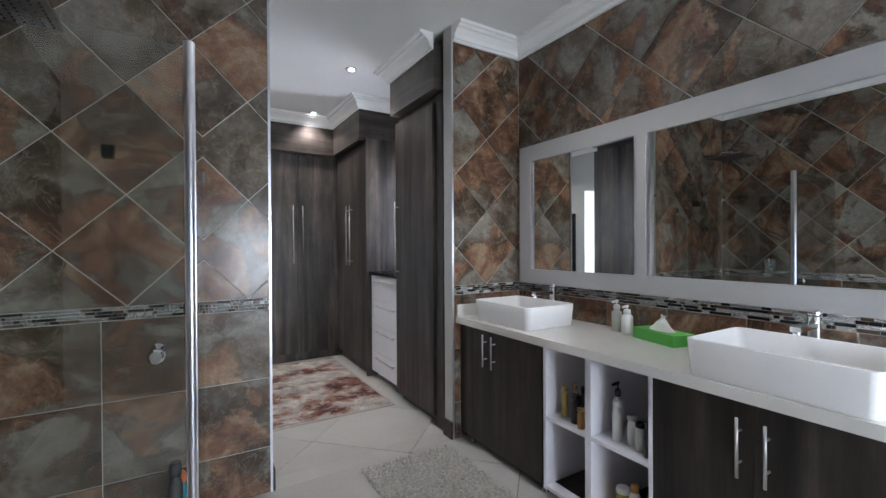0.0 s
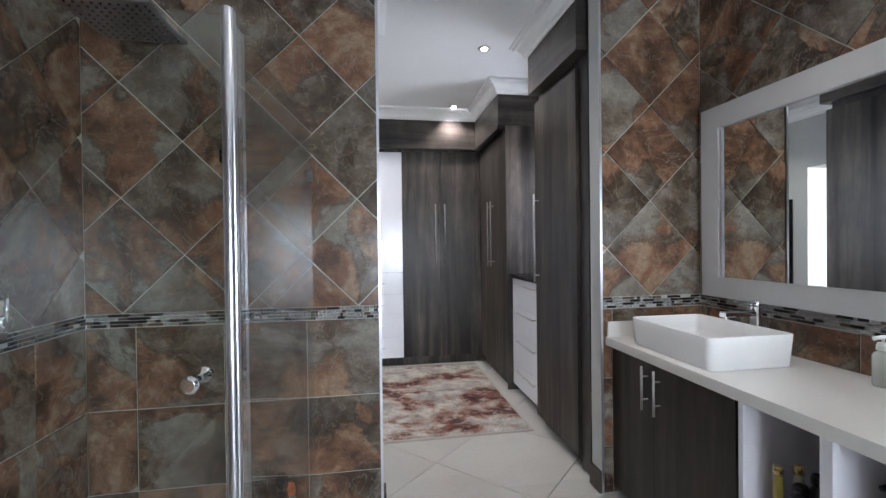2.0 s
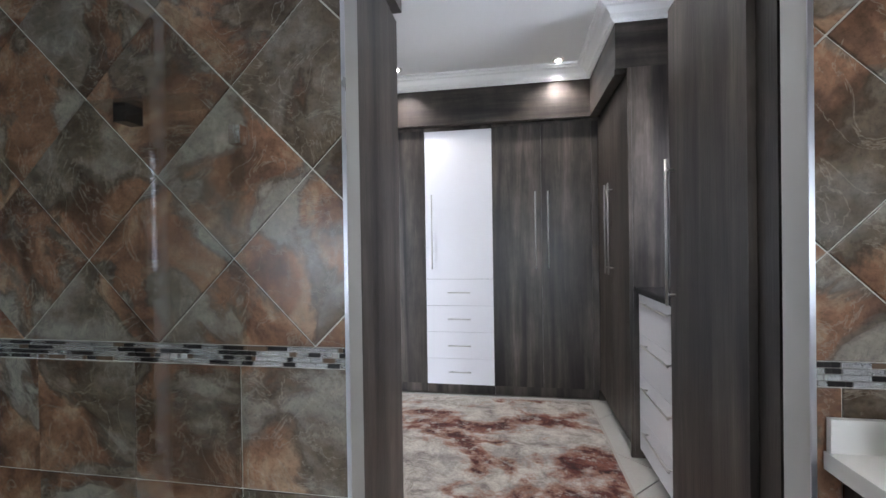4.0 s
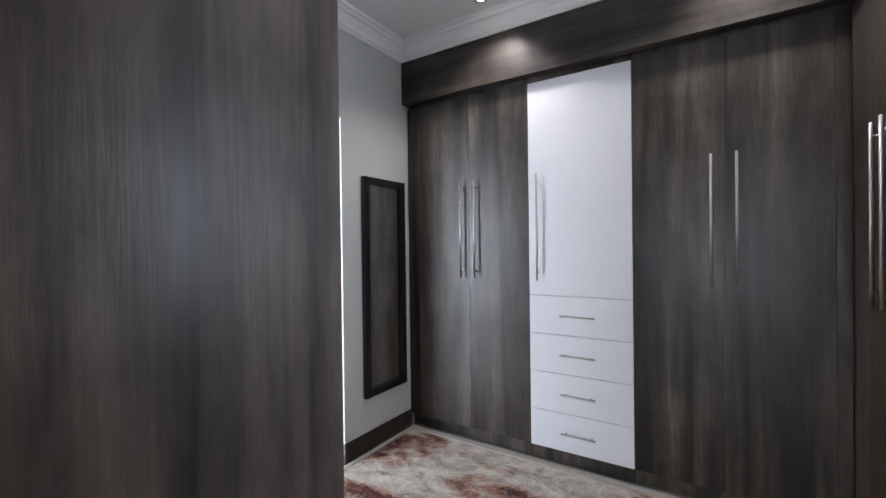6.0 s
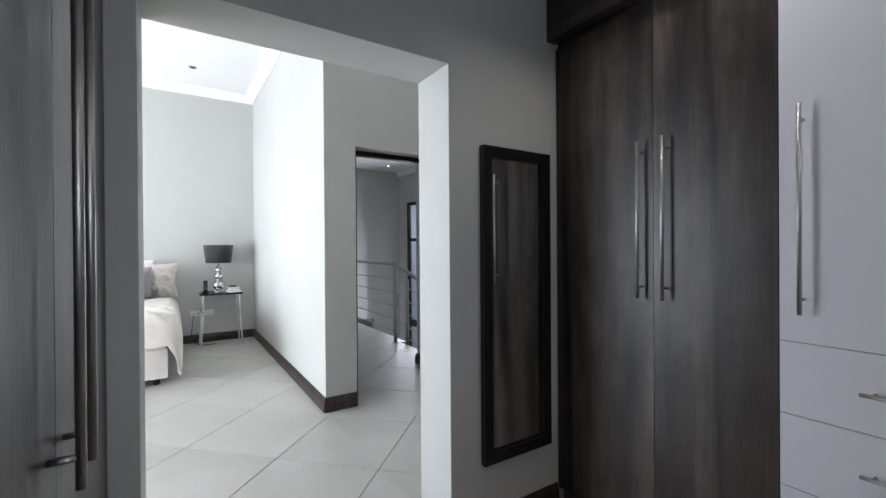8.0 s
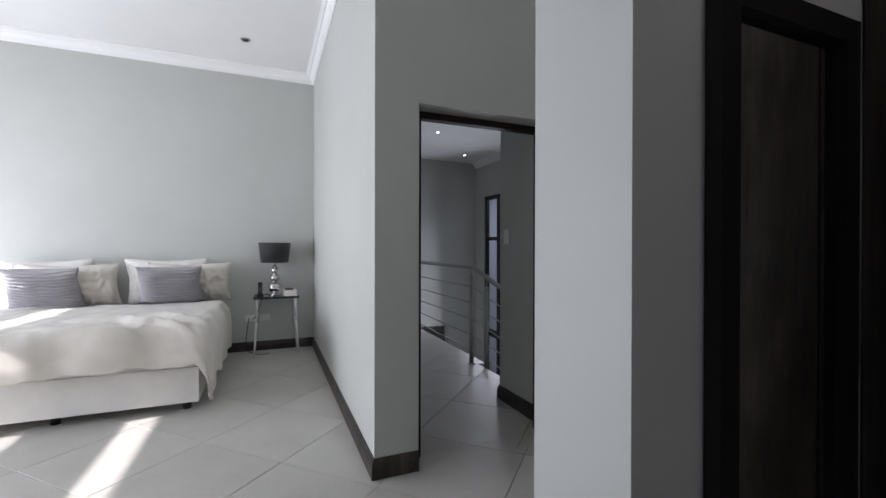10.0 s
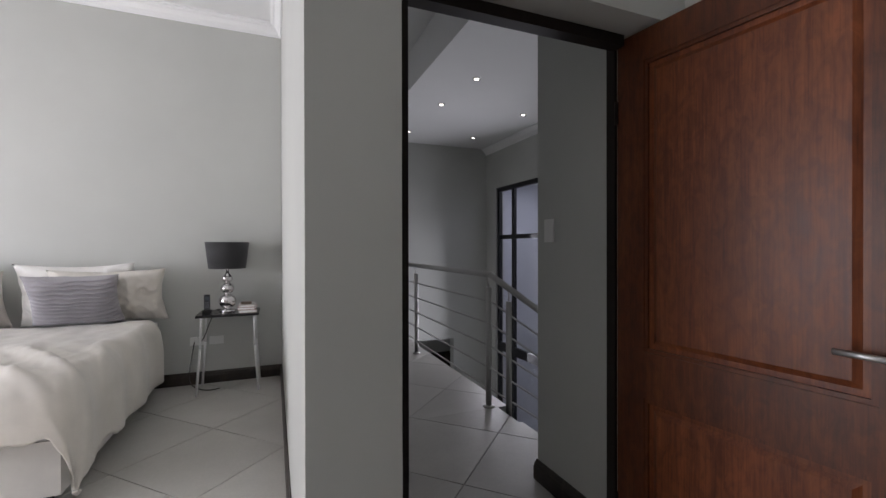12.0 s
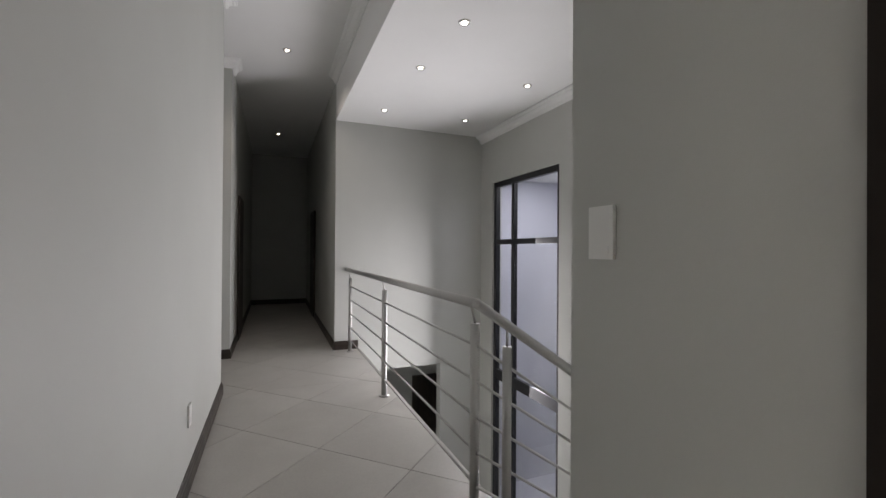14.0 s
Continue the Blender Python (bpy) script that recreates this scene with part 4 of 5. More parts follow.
def shower_screen():
    s = thing("shower_screen", 0.87, 2.1, 0, "clear glass shower enclosure with satin aluminium corner post", "shower screen")
    g = part_of(boxes("glass", [(0.01, 0.842, 1.648, 1.656, 0.02, 1.80)], GLASS), s)
    g.visible_shadow = False
    # the side pane runs slightly askew to the end wall
    bm = bmesh.new()
    add_box(bm, -0.004, 0.004, 0.0, 0.888, 0.02, 1.80)
    for v in bm.verts:
        v.co.x += 0.858 + v.co.y * 0.06
        v.co.y += 1.664
    g = part_of(mesh_ob("glass", bm, GLASS), s)
    g.visible_shadow = False
    bm = bmesh.new()
    add_box(bm, -0.006, 0.006, 0.0, 0.888, 0.0, 0.02)
    for v in bm.verts:
        v.co.x += 0.858 + v.co.y * 0.06
        v.co.y += 1.664
    part_of(mesh_ob("channel", bm, ALU), s)
    bm = bmesh.new()
    add_box(bm, 0.846, 0.874, 1.640, 1.664, 0.0, 1.812)
    add_rod(bm, (0.86, 1.642, 0.0), (0.86, 1.642, 1.812), 0.011, 14)
    part_of(tagged(mesh_ob("post", bm, ALU, bevel=0.003), "satin aluminium post"), s)
    part_of(boxes("channel", [(0.004, 0.846, 1.644, 1.660, 0.0, 0.02)], ALU), s)
    for z in (1.545,):
        part_of(boxes("clip", [(0.890, 0.926, 2.52, 2.556, z, z + 0.05)], CHROME, bevel=0.003), s)
    for side in (-1, 1):
        bm = bmesh.new()
        add_lathe(bm, 0, 0, 0, [(0.008, 0), (0.008, 0.02), (0.019, 0.028), (0.021, 0.04), (0.014, 0.047)], 20)
        for v in bm.verts:
            v.co = Vector((0.78 + v.co.x, 1.652 + side * (0.004 + v.co.z), 0.957 + v.co.y))
        part_of(mesh_ob("knob", bm, CHROME), s)


shower_screen()


def rain_head():
    r = thing("rain_shower_head", 0.29, 2.34, 2.1, "square metal rain shower head on a chrome arm", "shower head")
    part_of(boxes("plate", [(0.14, 0.44, 2.19, 2.49, 2.10, 2.112)], metal("dull_chrome", (0.34, 0.33, 0.33), 0.3), bevel=0.004), r)
    bm = bmesh.new()
    for i in range(10):
        for k in range(10):
            x, y = 0.165 + 0.0278 * i, 2.215 + 0.0278 * k
            add_rod(bm, (x, y, 2.096), (x, y, 2.101), 0.0045, 6)
    part_of(tagged(mesh_ob("nozzle", bm, SMOKE), kind="stuff"), r)
    part_of(rods("arm", [((0.29, 2.34, 2.11), (0.29, 2.34, 2.16), 0.014), ((0.29, 2.34, 2.15), (0.29, 2.56, 2.15), 0.011)], CHROME), r)


rain_head()


def corner_shelf():
    c = thing("shower_shelf", 0.72, 2.48, 1.62, "small clear glass shelf on dark clips in the shower", "shelf")
    g = part_of(boxes("glass", [(0.50, 0.84, 2.45, 2.553, 1.655, 1.663)], GLASS, bevel=0.003), c)
    part_of(boxes("clip", [(0.55, 0.59, 2.50, 2.556, 1.62, 1.672)], BLACK, bevel=0.003), c)
    m = thing("shower_mixer", 0.01, 2.125, 1.0, "chrome concealed shower mixer with a lever", "shower mixer")
    part_of(boxes("plate", [(0.002, 0.016, 2.08, 2.17, 0.97, 1.10)], CHROME, bevel=0.004), m)
    part_of(rods("lever", [((0.016, 2.125, 1.035), (0.05, 2.125, 1.035), 0.02), ((0.044, 2.125, 1.035), (0.05, 2.125, 1.11), 0.008)], CHROME), m)


corner_shelf()


def bottle(x, y, z, r, h, body, cap, label, neck=0.35, pump=False, group="toiletries on the shelves", sx=1.0):
    b = thing("toiletry_bottle", x, y, z, label, "bottle", group)
    bm = bmesh.new()
    add_lathe(bm, 0, 0, 0, [(r * 0.9, 0), (r, 0.006), (r, h * 0.68), (r * 0.85, h * 0.75), (r * neck, h * 0.8), (r * neck, h * 0.84)], 18, sx)
    mesh_ob("body", bm, body, b)
    bm = bmesh.new()
    add_lathe(bm, 0, 0, h * 0.83, [(r * neck * 1.25, 0), (r * neck * 1.25, h * 0.1), (r * neck * 1.0, h * 0.17)], 14)
    if pump:
        add_rod(bm, (0, 0, h * 0.95), (0, 0, h * 1.12), 0.004, 8)
        add_rod(bm, (0.006, 0, h * 1.13), (-0.035, 0, h * 1.11), 0.007, 8)
    mesh_ob("pump" if pump else "cap", bm, cap, b)
    return b


GOLD = paint("yellow_perfume", (0.50, 0.38, 0.08), 0.12, 0.1)
GOLDCAP = metal("gold_cap", (0.75, 0.55, 0.25), 0.25)
TEAL = paint("teal_plastic", (0.02, 0.25, 0.35), 0.3, 0.1)
ORANGE = paint("orange_plastic", (0.75, 0.16, 0.03), 0.35, 0.05)
AMBER = paint("amber_soap", (0.45, 0.23, 0.07), 0.2, 0.15)
CLEAR = paint("clear_soap", (0.52, 0.55, 0.50), 0.08, 0.12)
Z2, Z1 = 0.403, 0.058
bottle(2.43, 1.735, Z2, 0.015, 0.15, GOLD, GOLDCAP, "slim yellow perfume bottle with gold cap on white shelf", 0.8)
bottle(2.47, 1.705, Z2, 0.015, 0.165, CLEAR, GOLDCAP, "slim clear perfume bottle with gold cap on white shelf", 0.8)
bottle(2.42, 1.655, Z2, 0.024, 0.135, SMOKE, BLACK, "dark round perfume bottle on white shelf", 0.7)
bottle(2.47, 1.645, Z2, 0.022, 0.165, SMOKE, BLACK, "dark round perfume bottle on white shelf", 0.7)
bottle(2.39, 1.60, Z2, 0.018, 0.10, AMBER, GOLDCAP, "small amber perfume bottle on white shelf", 0.8)
bottle(2.49, 1.48, Z2, 0.022, 0.2, PLASTIC_W, BLACK, "white lotion bottle with black pump on shelf", 0.45, True)
bottle(2.43, 1.44, Z2, 0.02, 0.17, PLASTIC_W, PLASTIC_W, "white lotion bottle on white shelf", 0.6)
bottle(2.45, 1.38, Z2, 0.021, 0.125, PLASTIC_W, STEEL, "small white jar with silver cap on shelf", 0.85)
bottle(2.43, 1.33, Z2, 0.020, 0.115, PLASTIC_W, BLACK, "small white jar with dark cap on shelf", 0.85)
bottle(2.41, 1.28, Z2, 0.023, 0.14, SMOKE, SMOKE, "dark slim bottle on white shelf", 0.6)
bottle(2.47, 1.44, Z1, 0.03, 0.13, GOLD, PLASTIC_W, "yellow jar with white lid on lower shelf", 0.8)
bottle(2.45, 1.37, Z1, 0.024, 0.18, PLASTIC_W, AMBER, "white bottle on the lower shelf", 0.6)
bottle(2.48, 1.30, Z1, 0.03, 0.2, SMOKE, BLACK, "dark bottle on the lower shelf", 0.6)
bottle(2.47, 1.60, Z1, 0.025, 0.12, SMOKE, BLACK, "dark round bottle on the lower shelf", 0.6)
bottle(2.77, 1.63, 0.79, 0.029, 0.125, PLASTIC_W, PLASTIC_W, "white pump soap bottle on the counter", 0.5, True, "soap bottles on the counter")
bottle(2.79, 1.705, 0.79, 0.027, 0.14, CLEAR, PLASTIC_W, "clear pump soap bottle on the counter", 0.5, True, "soap bottles on the counter")
bottle(0.815, 2.47, 0.0, 0.03, 0.25, TEAL, ORANGE, "teal shampoo bottle with orange cap on shower floor", 0.7, False, "shampoo")
bottle(0.80, 2.40, 0.0, 0.028, 0.33, SMOKE, SMOKE, "dark tall shampoo bottle on shower floor", 0.7, False, "shampoo")


def tissue_box(x, y, z):
    t = thing("tissue_box", x, y, z, "bright green cardboard tissue box with a white tissue", "tissue box")
    boxes("box", [(-0.06, 0.06, -0.12, 0.12, 0, 0.052)], GREEN, t, bevel=0.003)
    bm = bmesh.new()
    rnd = random.Random(4)
    tip = [bm.verts.new((0.004 * k, 0.015 * (k - 1.5), 0.12 + 0.012 * rnd.random())) for k in range(4)]
    base = [bm.verts.new((0.035 * math.cos(a) * rnd.uniform(0.7, 1.1), 0.075 * math.sin(a) * rnd.uniform(0.8, 1.1), 0.053)) for a in np.linspace(0, 6.283, 15)[:14]]
    midr = [bm.verts.new((v.co.x * 0.55 + 0.006 * rnd.uniform(-1, 1), v.co.y * 0.62 + 0.012 * rnd.uniform(-1, 1), 0.078 + 0.012 * rnd.uniform(-1, 1))) for v in base]
    for k in range(14):
        bm.faces.new((base[k], base[(k + 1) % 14], midr[(k + 1) % 14], midr[k])).smooth = True
        bm.faces.new((midr[k], midr[(k + 1) % 14], tip[k * 4 // 14])).smooth = True
        if (k * 4 // 14) != ((k + 1) * 4 // 14) and k < 13:
            bm.faces.new((midr[(k + 1) % 14], tip[(k + 1) * 4 // 14], tip[k * 4 // 14])).smooth = True
    mesh_ob("tissue", bm, PAPER, t)
    t.rotation_euler = (0, 0, radians(-14))


tissue_box(2.755, 1.435, 0.79)


# ---- lamps in the ceilings ----
def downlight(x, y, z, watts=0.0):
    d = thing("downlight", x, y, z, "round recessed downlight with steel rim, switched on", "downlight", "ceiling downlights")
    bm = bmesh.new()
    add_lathe(bm, 0, 0, -0.006, [(0.048, 0.0055), (0.046, 0.0), (0.036, -0.002), (0.032, 0.003)], 24)
    mesh_ob("rim", bm, STEEL, d)
    bm = bmesh.new()
    add_lathe(bm, 0, 0, -0.011, [(0.02, 0.0), (0.0215, 0.003), (0.022, 0.006)], 20)
    mesh_ob("lamp_face", bm, LED, d)
    if watts:
        lamp_spot(x, y, z - 0.03, watts)


for x, y, w in ((1.98, 3.53, 3.5), (2.0, 4.8, 4.0), (0.75, 4.72, 4.0), (2.0, 1.75, 3.6)):
    downlight(x, y, LOW - 0.001, w)
for x, y in ((-4.63, 6.30), (-5.5, 6.25), (-5.47, 7.41), (-6.78, 7.31), (-6.8, 6.23)):
    downlight(x, y, VOID - 0.001)
# The 95 W one at x -3.3 is unseen, added to brighten the passage.
for x, y, w in ((-3.3, 5.1, 95.0), (-6.92, 5.11, 5.0), (-10.7, 5.06, 0)):
    downlight(x, y, HALL - 0.001, w)


def unlit_downlight(x, y, z):
    d = thing("downlight", x, y, z, "round recessed downlight with steel rim, switched off", "downlight", "ceiling downlights")
    bm = bmesh.new()
    add_lathe(bm, 0, 0, -0.006, [(0.048, 0.0055), (0.046, 0.0), (0.036, -0.002), (0.032, 0.003)], 24)
    mesh_ob("rim", bm, STEEL, d)
    bm = bmesh.new()
    add_lathe(bm, 0, 0, -0.011, [(0.026, 0.0), (0.028, 0.003), (0.0285, 0.006)], 20)
    mesh_ob("lamp_face", bm, SMOKE, d)


unlit_downlight(-4.45, 3.63, HIGH - 0.001)


# ---- bedroom ----
def cloth_grid(bm, nx, ny, f, smooth=True):
    g = [[bm.verts.new(f(i / nx, j / ny)) for j in range(ny + 1)] for i in range(nx + 1)]
    for i in range(nx):
        for j in range(ny):
            bm.faces.new((g[i][j], g[i + 1][j], g[i + 1][j + 1], g[i][j + 1])).smooth = smooth
    return g


BX0, BX1, BY0, BY1 = -5.16, -3.27, 1.55, 3.36


def bed():
    b = thing("bed", -4.2, 2.45, 0, "double bed with rumpled cream satin duvet on white base", "bed")
    part_of(boxes("base", [(BX0, BX1, BY0, BY1, 0.07, 0.34)], BASECLOTH, bevel=0.02, segments=3), b)
    part_of(boxes("mattress", [(BX0, BX1 - 0.01, BY0 + 0.01, BY1 - 0.01, 0.34, 0.60)], SHEET, bevel=0.05, segments=4), b)
    for x in (BX0 + 0.1, BX1 - 0.09):
        for y in (BY0 + 0.1, (BY0 + BY1) / 2, BY1 - 0.09):
            part_of(rods("foot", [((x, y, 0), (x, y, 0.08), 0.03)], BLACK), b)

    def drape(u, v):
        # u runs from head to foot, v across the bed; past the mattress the cloth hangs down
        L, W, hang = BX1 - BX0 - 0.35, BY1 - BY0, 0.58
        s = u * (L + 0.42)
        w = v * (W + 2 * hang) - hang
        x = BX0 + 0.35 + min(s, L)
        over_x = max(0, s - L)
        y = BY0 + min(max(w, 0), W)
        over_y = max(0, w - W, -w)
        z = 0.67
        r = 0.12
        hem = 0.06 * noise.noise(Vector((u * 3, v * 7, 1.0))) + 0.05 * noise.noise(Vector((v * 3.1, 7, u * 3)))
        fold_y = 0.018 * math.sin(s * 13 + 2.2 * noise.noise(Vector((s * 2, 0, 3)))) * min(1, over_y / 0.15)
        fold_x = 0.014 * math.sin(w * 11 + 2.5 * noise.noise(Vector((w * 2, 4, 3)))) * min(1, over_x / 0.15)
        if over_y:
            side = 1 if w > 0 else -1
            a = min(over_y / r, math.pi / 2)
            y += side * (r * 0.55 * math.sin(a) + 0.04 * min(1, over_y / 0.3) + fold_y)
            z -= r * (1 - math.cos(a)) + max(0, over_y - r * math.pi / 2) * (0.95 + 0.5 * hem)
        if over_x:
            a = min(over_x / r, math.pi / 2)
            x += r * 0.6 * math.sin(a) + 0.03 * min(1, over_x / 0.3) + fold_x + (0.05 * over_y)
            z -= (r * (1 - math.cos(a)) + max(0, over_x - r * math.pi / 2) * (0.8 + 0.5 * hem)) * (1 + 0.5 * min(1, over_y / 0.2))
        p = Vector((x, y, 0))
        wr = 0.013 * noise.noise(Vector((p.x * 2.3, p.y * 2.3, 5))) + 0.012 * noise.noise(Vector((p.x * 7, p.y * 9, 2)))
        ridge = 0.034 * (1 - abs(noise.noise(Vector((p.x * 7 + 3 * p.y, p.y * 5.5 - 2 * p.x, 9 + 3 * z)))) * 4.0)
        edge = 0.05 + max(0, 1 - (BX1 - x) / 0.8) if not over_x else 0.6
        # creases gathered towards the foot corner
        near = math.exp(-((x - BX1 + 0.25) / 0.45) ** 2 - ((y - BY1 + 0.35) / 0.6) ** 2)
        ang = math.atan2(y - BY1 - 0.25, x - BX1 - 0.35)
        crease = 0.075 * near * max(0, math.sin(ang * 19 + 2.0 * noise.noise(Vector((p.x * 3, p.y * 3, 4)))) - 0.2)
        z += wr * 0.8 + 0.5 * max(0, ridge) * edge + crease
        return Vector((x, y, max(z, 0.10 + 0.05 * over_y)))
    bm = bmesh.new()
    cloth_grid(bm, 110, 130, drape)
    d = mesh_ob("duvet", bm, LINEN)
    m = d.modifiers.new("thick", "SOLIDIFY")
    m.thickness = 0.012
    part_of(tagged(d, "rumpled cream satin duvet"), b)


bed()


def pillow(x, y, z, lx, ly, t, rx, rz, mat, label, seed, ruched=False, group="pillows on the bed"):
    rnd = random.Random(seed)
    bm = bmesh.new()
    nu, nv = (60, 30) if not ruched else (56, 112)

    def shape(side):
        def f(u, v):
            a, c = 2 * u - 1, 2 * v - 1
            rim = max(0.0, (1 - abs(a) ** 3.2)) ** 0.55 * max(0.0, (1 - abs(c) ** 3.2)) ** 0.55
            pinch = 1 - 0.13 * (1 - a * a) * abs(c) ** 3 - 0.10 * abs(a) ** 3 * (1 - c * c) + 0.02 * noise.noise(Vector((a * 3, c * 3, seed + 8)))
            h = t / 2 * rim
            h += rim * (0.02 * noise.noise(Vector((a * 2.2, c * 2.2, seed))) + (0.004 if ruched else 0.016) * noise.noise(Vector((a * 6, c * 5, seed + 3))))
            if not ruched:
                h += rim * 0.028 * max(0, 1 - 5 * abs(noise.noise(Vector((a * 3.5 + c, c * 1.6 - 0.8 * a, seed + 11)))))
            if ruched:
                h += rim * 0.019 * math.sin(c * 42 + 1.3 * noise.noise(Vector((a * 2.2, c * 2, seed))))
            return Vector((a * lx / 2 * pinch, side * h, c * ly / 2 * pinch))
        return f
    cloth_grid(bm, nu, nv, shape(-1))
    cloth_grid(bm, nu, nv, shape(1))
    bmesh.ops.remove_doubles(bm, verts=bm.verts, dist=0.0008)
    ob = mesh_ob("pillow", bm, mat)
    ob.matrix_basis = pose(x, y, z, 0, 0, rz) @ pose(0, 0, 0, rx, 0, 0)
    return tagged(ob, label, "pillow", group)


GREY_RUCHE = fabric("grey_ruched_cloth", (0.30, 0.285, 0.30), 380, 0.8, 0.12)
# pillow width runs across the bed (rz 90), leaning back on the wall
for yy, k in ((1.88, 1), (2.93, 2)):
    pillow(-5.03, yy - 0.10, 0.895, 0.80, 0.52, 0.22, 12, 90, SHEET, "white cotton pillow leaning on the wall", k)
    pillow(-4.95, yy + 0.14, 0.875, 0.80, 0.47, 0.22, 15, 90, LINEN, "cream satin pillow leaning on the bed head", k + 5)
    pillow(-4.76, yy - 0.03, 0.87, 0.60, 0.44, 0.17, 24, 90, GREY_RUCHE, "grey ruched satin cushion leaning on pillows", k + 9, True)


def side_table():
    t = thing("bedside_table", -4.98, 3.94, 0, "small black-topped bedside table with white metal legs", "table")
    part_of(boxes("top", [(-5.16, -4.80, 3.70, 4.2, 0.668, 0.69)], BLACK, bevel=0.004), t)
    white = paint("white_metal", (0.72, 0.72, 0.72), 0.3, 0.02)
    for sx, sy in ((0, 0), (0, 1), (1, 0), (1, 1)):
        x, y = (-5.13, -4.83)[sx], (3.74, 4.16)[sy]
        dx, dy = (-0.02, 0.03)[sx], (-0.035, 0.035)[sy]
        part_of(rods("leg", [((x, y, 0.668), (x + dx * 0.3, y + dy * 0.2, 0.40), 0.010), ((x + dx * 0.3, y + dy * 0.2, 0.40), (x + dx, y + dy, 0.0), 0.010)], white), t)
    for y in (3.74, 4.16):
        part_of(boxes("rail", [(-5.14, -4.82, y - 0.005, y + 0.005, 0.64, 0.668)], white), t)


side_table()


def table_lamp():
    l = thing("table_lamp", -5.0, 3.93, 0.69, "chrome bubble-base table lamp with black drum shade", "lamp")
    bm = bmesh.new()
    prof = [(0.065, 0), (0.067, 0.008), (0.06, 0.018), (0.03, 0.025), (0.026, 0.03)]
    z = 0.03
    for r in (0.075, 0.058, 0.045):
        for k in range(1, 10):
            a = math.pi * k / 10
            prof.append((max(0.024, r * math.sin(a)), z + r * 0.88 * (1 - math.cos(a))))
        z += r * 1.76
        prof.append((0.022, z))
    prof += [(0.012, z + 0.01), (0.012, z + 0.07)]
    add_lathe(bm, 0, 0, 0, prof, 28)
    mesh_ob("base", bm, metal("bubble_chrome", (0.62, 0.6, 0.6), 0.08), l)
    bm = bmesh.new()
    top = 0.635
    add_lathe(bm, 0, 0, top - 0.24, [(0.155, 0), (0.183, 0.24)], 40)
    bmesh.ops.delete(bm, geom=[f for f in bm.faces if len(f.verts) > 4], context="FACES_ONLY")
    s = mesh_ob("shade", bm, SHADE, l)
    m = s.modifiers.new("thick", "SOLIDIFY")
    m.thickness = 0.003
    rods("shade_ring", [((-0.17, 0, top - 0.03), (0.17, 0, top - 0.03), 0.002), ((0, -0.17, top - 0.03), (0, 0.17, top - 0.03), 0.002), ((0, 0, z + 0.06), (0, 0, top - 0.02), 0.004)], STEEL, l, 8)


table_lamp()


def phone():
    p = thing("cordless_phone", -4.96, 3.77, 0.69, "black cordless phone standing in its charging base", "phone")
    boxes("charging_base", [(-0.035, 0.035, -0.035, 0.035, 0, 0.028)], BLACK, p, bevel=0.006)
    h = boxes("handset", [(-0.011, 0.011, -0.024, 0.024, 0.02, 0.165)], SMOKE, p, bevel=0.007)
    boxes("screen", [(0.0112, 0.0122, -0.016, 0.016, 0.115, 0.145)], paint("dark_screen", (0.05, 0.06, 0.07), 0.1), p)
    boxes("keypad", [(0.0112, 0.0128, -0.016 + 0.012 * i, -0.007 + 0.012 * i, 0.045 + 0.015 * j, 0.054 + 0.015 * j) for i in range(3) for j in range(4)], paint("grey_keys", (0.12, 0.12, 0.13), 0.5), p)


phone()


def book(x, y, z, w, d, h, rz, colour, label):
    b = thing("book", x, y, z, label, "book", "books on the bedside table")
    cover = paint("book_cover", colour, 0.5, 0.1)
    boxes("cover", [(-w / 2, w / 2, -d / 2, d / 2, 0, 0.003), (-w / 2, w / 2, -d / 2, d / 2, h - 0.003, h), (-w / 2, -w / 2 + 0.003, -d / 2, d / 2, 0.003, h - 0.003)], cover, b)
    boxes("pages", [(-w / 2 + 0.004, w / 2 - 0.004, -d / 2 + 0.004, d / 2 - 0.004, 0.003, h - 0.003)], PAPER, b)
    b.rotation_euler = (0, 0, radians(rz))


book(-4.93, 4.10, 0.69, 0.21, 0.15, 0.027, 6, (0.28, 0.22, 0.16), "paperback with a tan cover lying on the table")
book(-4.93, 4.10, 0.717, 0.20, 0.145, 0.022, -4, (0.45, 0.30, 0.27), "paperback with a pinkish cover lying on another")
book(-4.94, 4.10, 0.739, 0.19, 0.14, 0.018, 3, (0.55, 0.53, 0.50), "thin pale book on top of the stack")
glasses = thing("eyeglass_case", -4.94, 4.09, 0.757, "small dark eyeglass case on the books", "case")
boxes("shell", [(-0.025, 0.025, -0.045, 0.045, 0, 0.022)], paint("case_leather", (0.10, 0.07, 0.05), 0.5), glasses, bevel=0.009, segments=3)


def socket(x, y, z, axis, w=0.12, h=0.075, label="white double wall socket on the painted wall", name="wall_socket", cat="socket"):
    s = thing(name, x, y, z, label, cat)
    ax, sg = axis
    if ax == "x":
        boxes("plate", [(0 if sg > 0 else -0.009, 0.009 if sg > 0 else 0, -w / 2, w / 2, -h / 2, h / 2)], PLASTIC_W, s, bevel=0.002)
        boxes("insert", [(0.009 * sg - 0.0015, 0.009 * sg + 0.0015, -w / 2 + 0.02, w / 2 - 0.02, -h / 4, h / 4)], PLASTIC_W, s)
    else:
        boxes("plate", [(-w / 2, w / 2, 0 if sg > 0 else -0.009, 0.009 if sg > 0 else 0, -h / 2, h / 2)], PLASTIC_W, s, bevel=0.002)
        boxes("insert", [(-w / 2 + 0.012, w / 2 - 0.012, 0.009 * sg - 0.0015, 0.009 * sg + 0.0015, -h / 2 + 0.012, -h / 2 + 0.03)], PLASTIC_W, s)
    return s


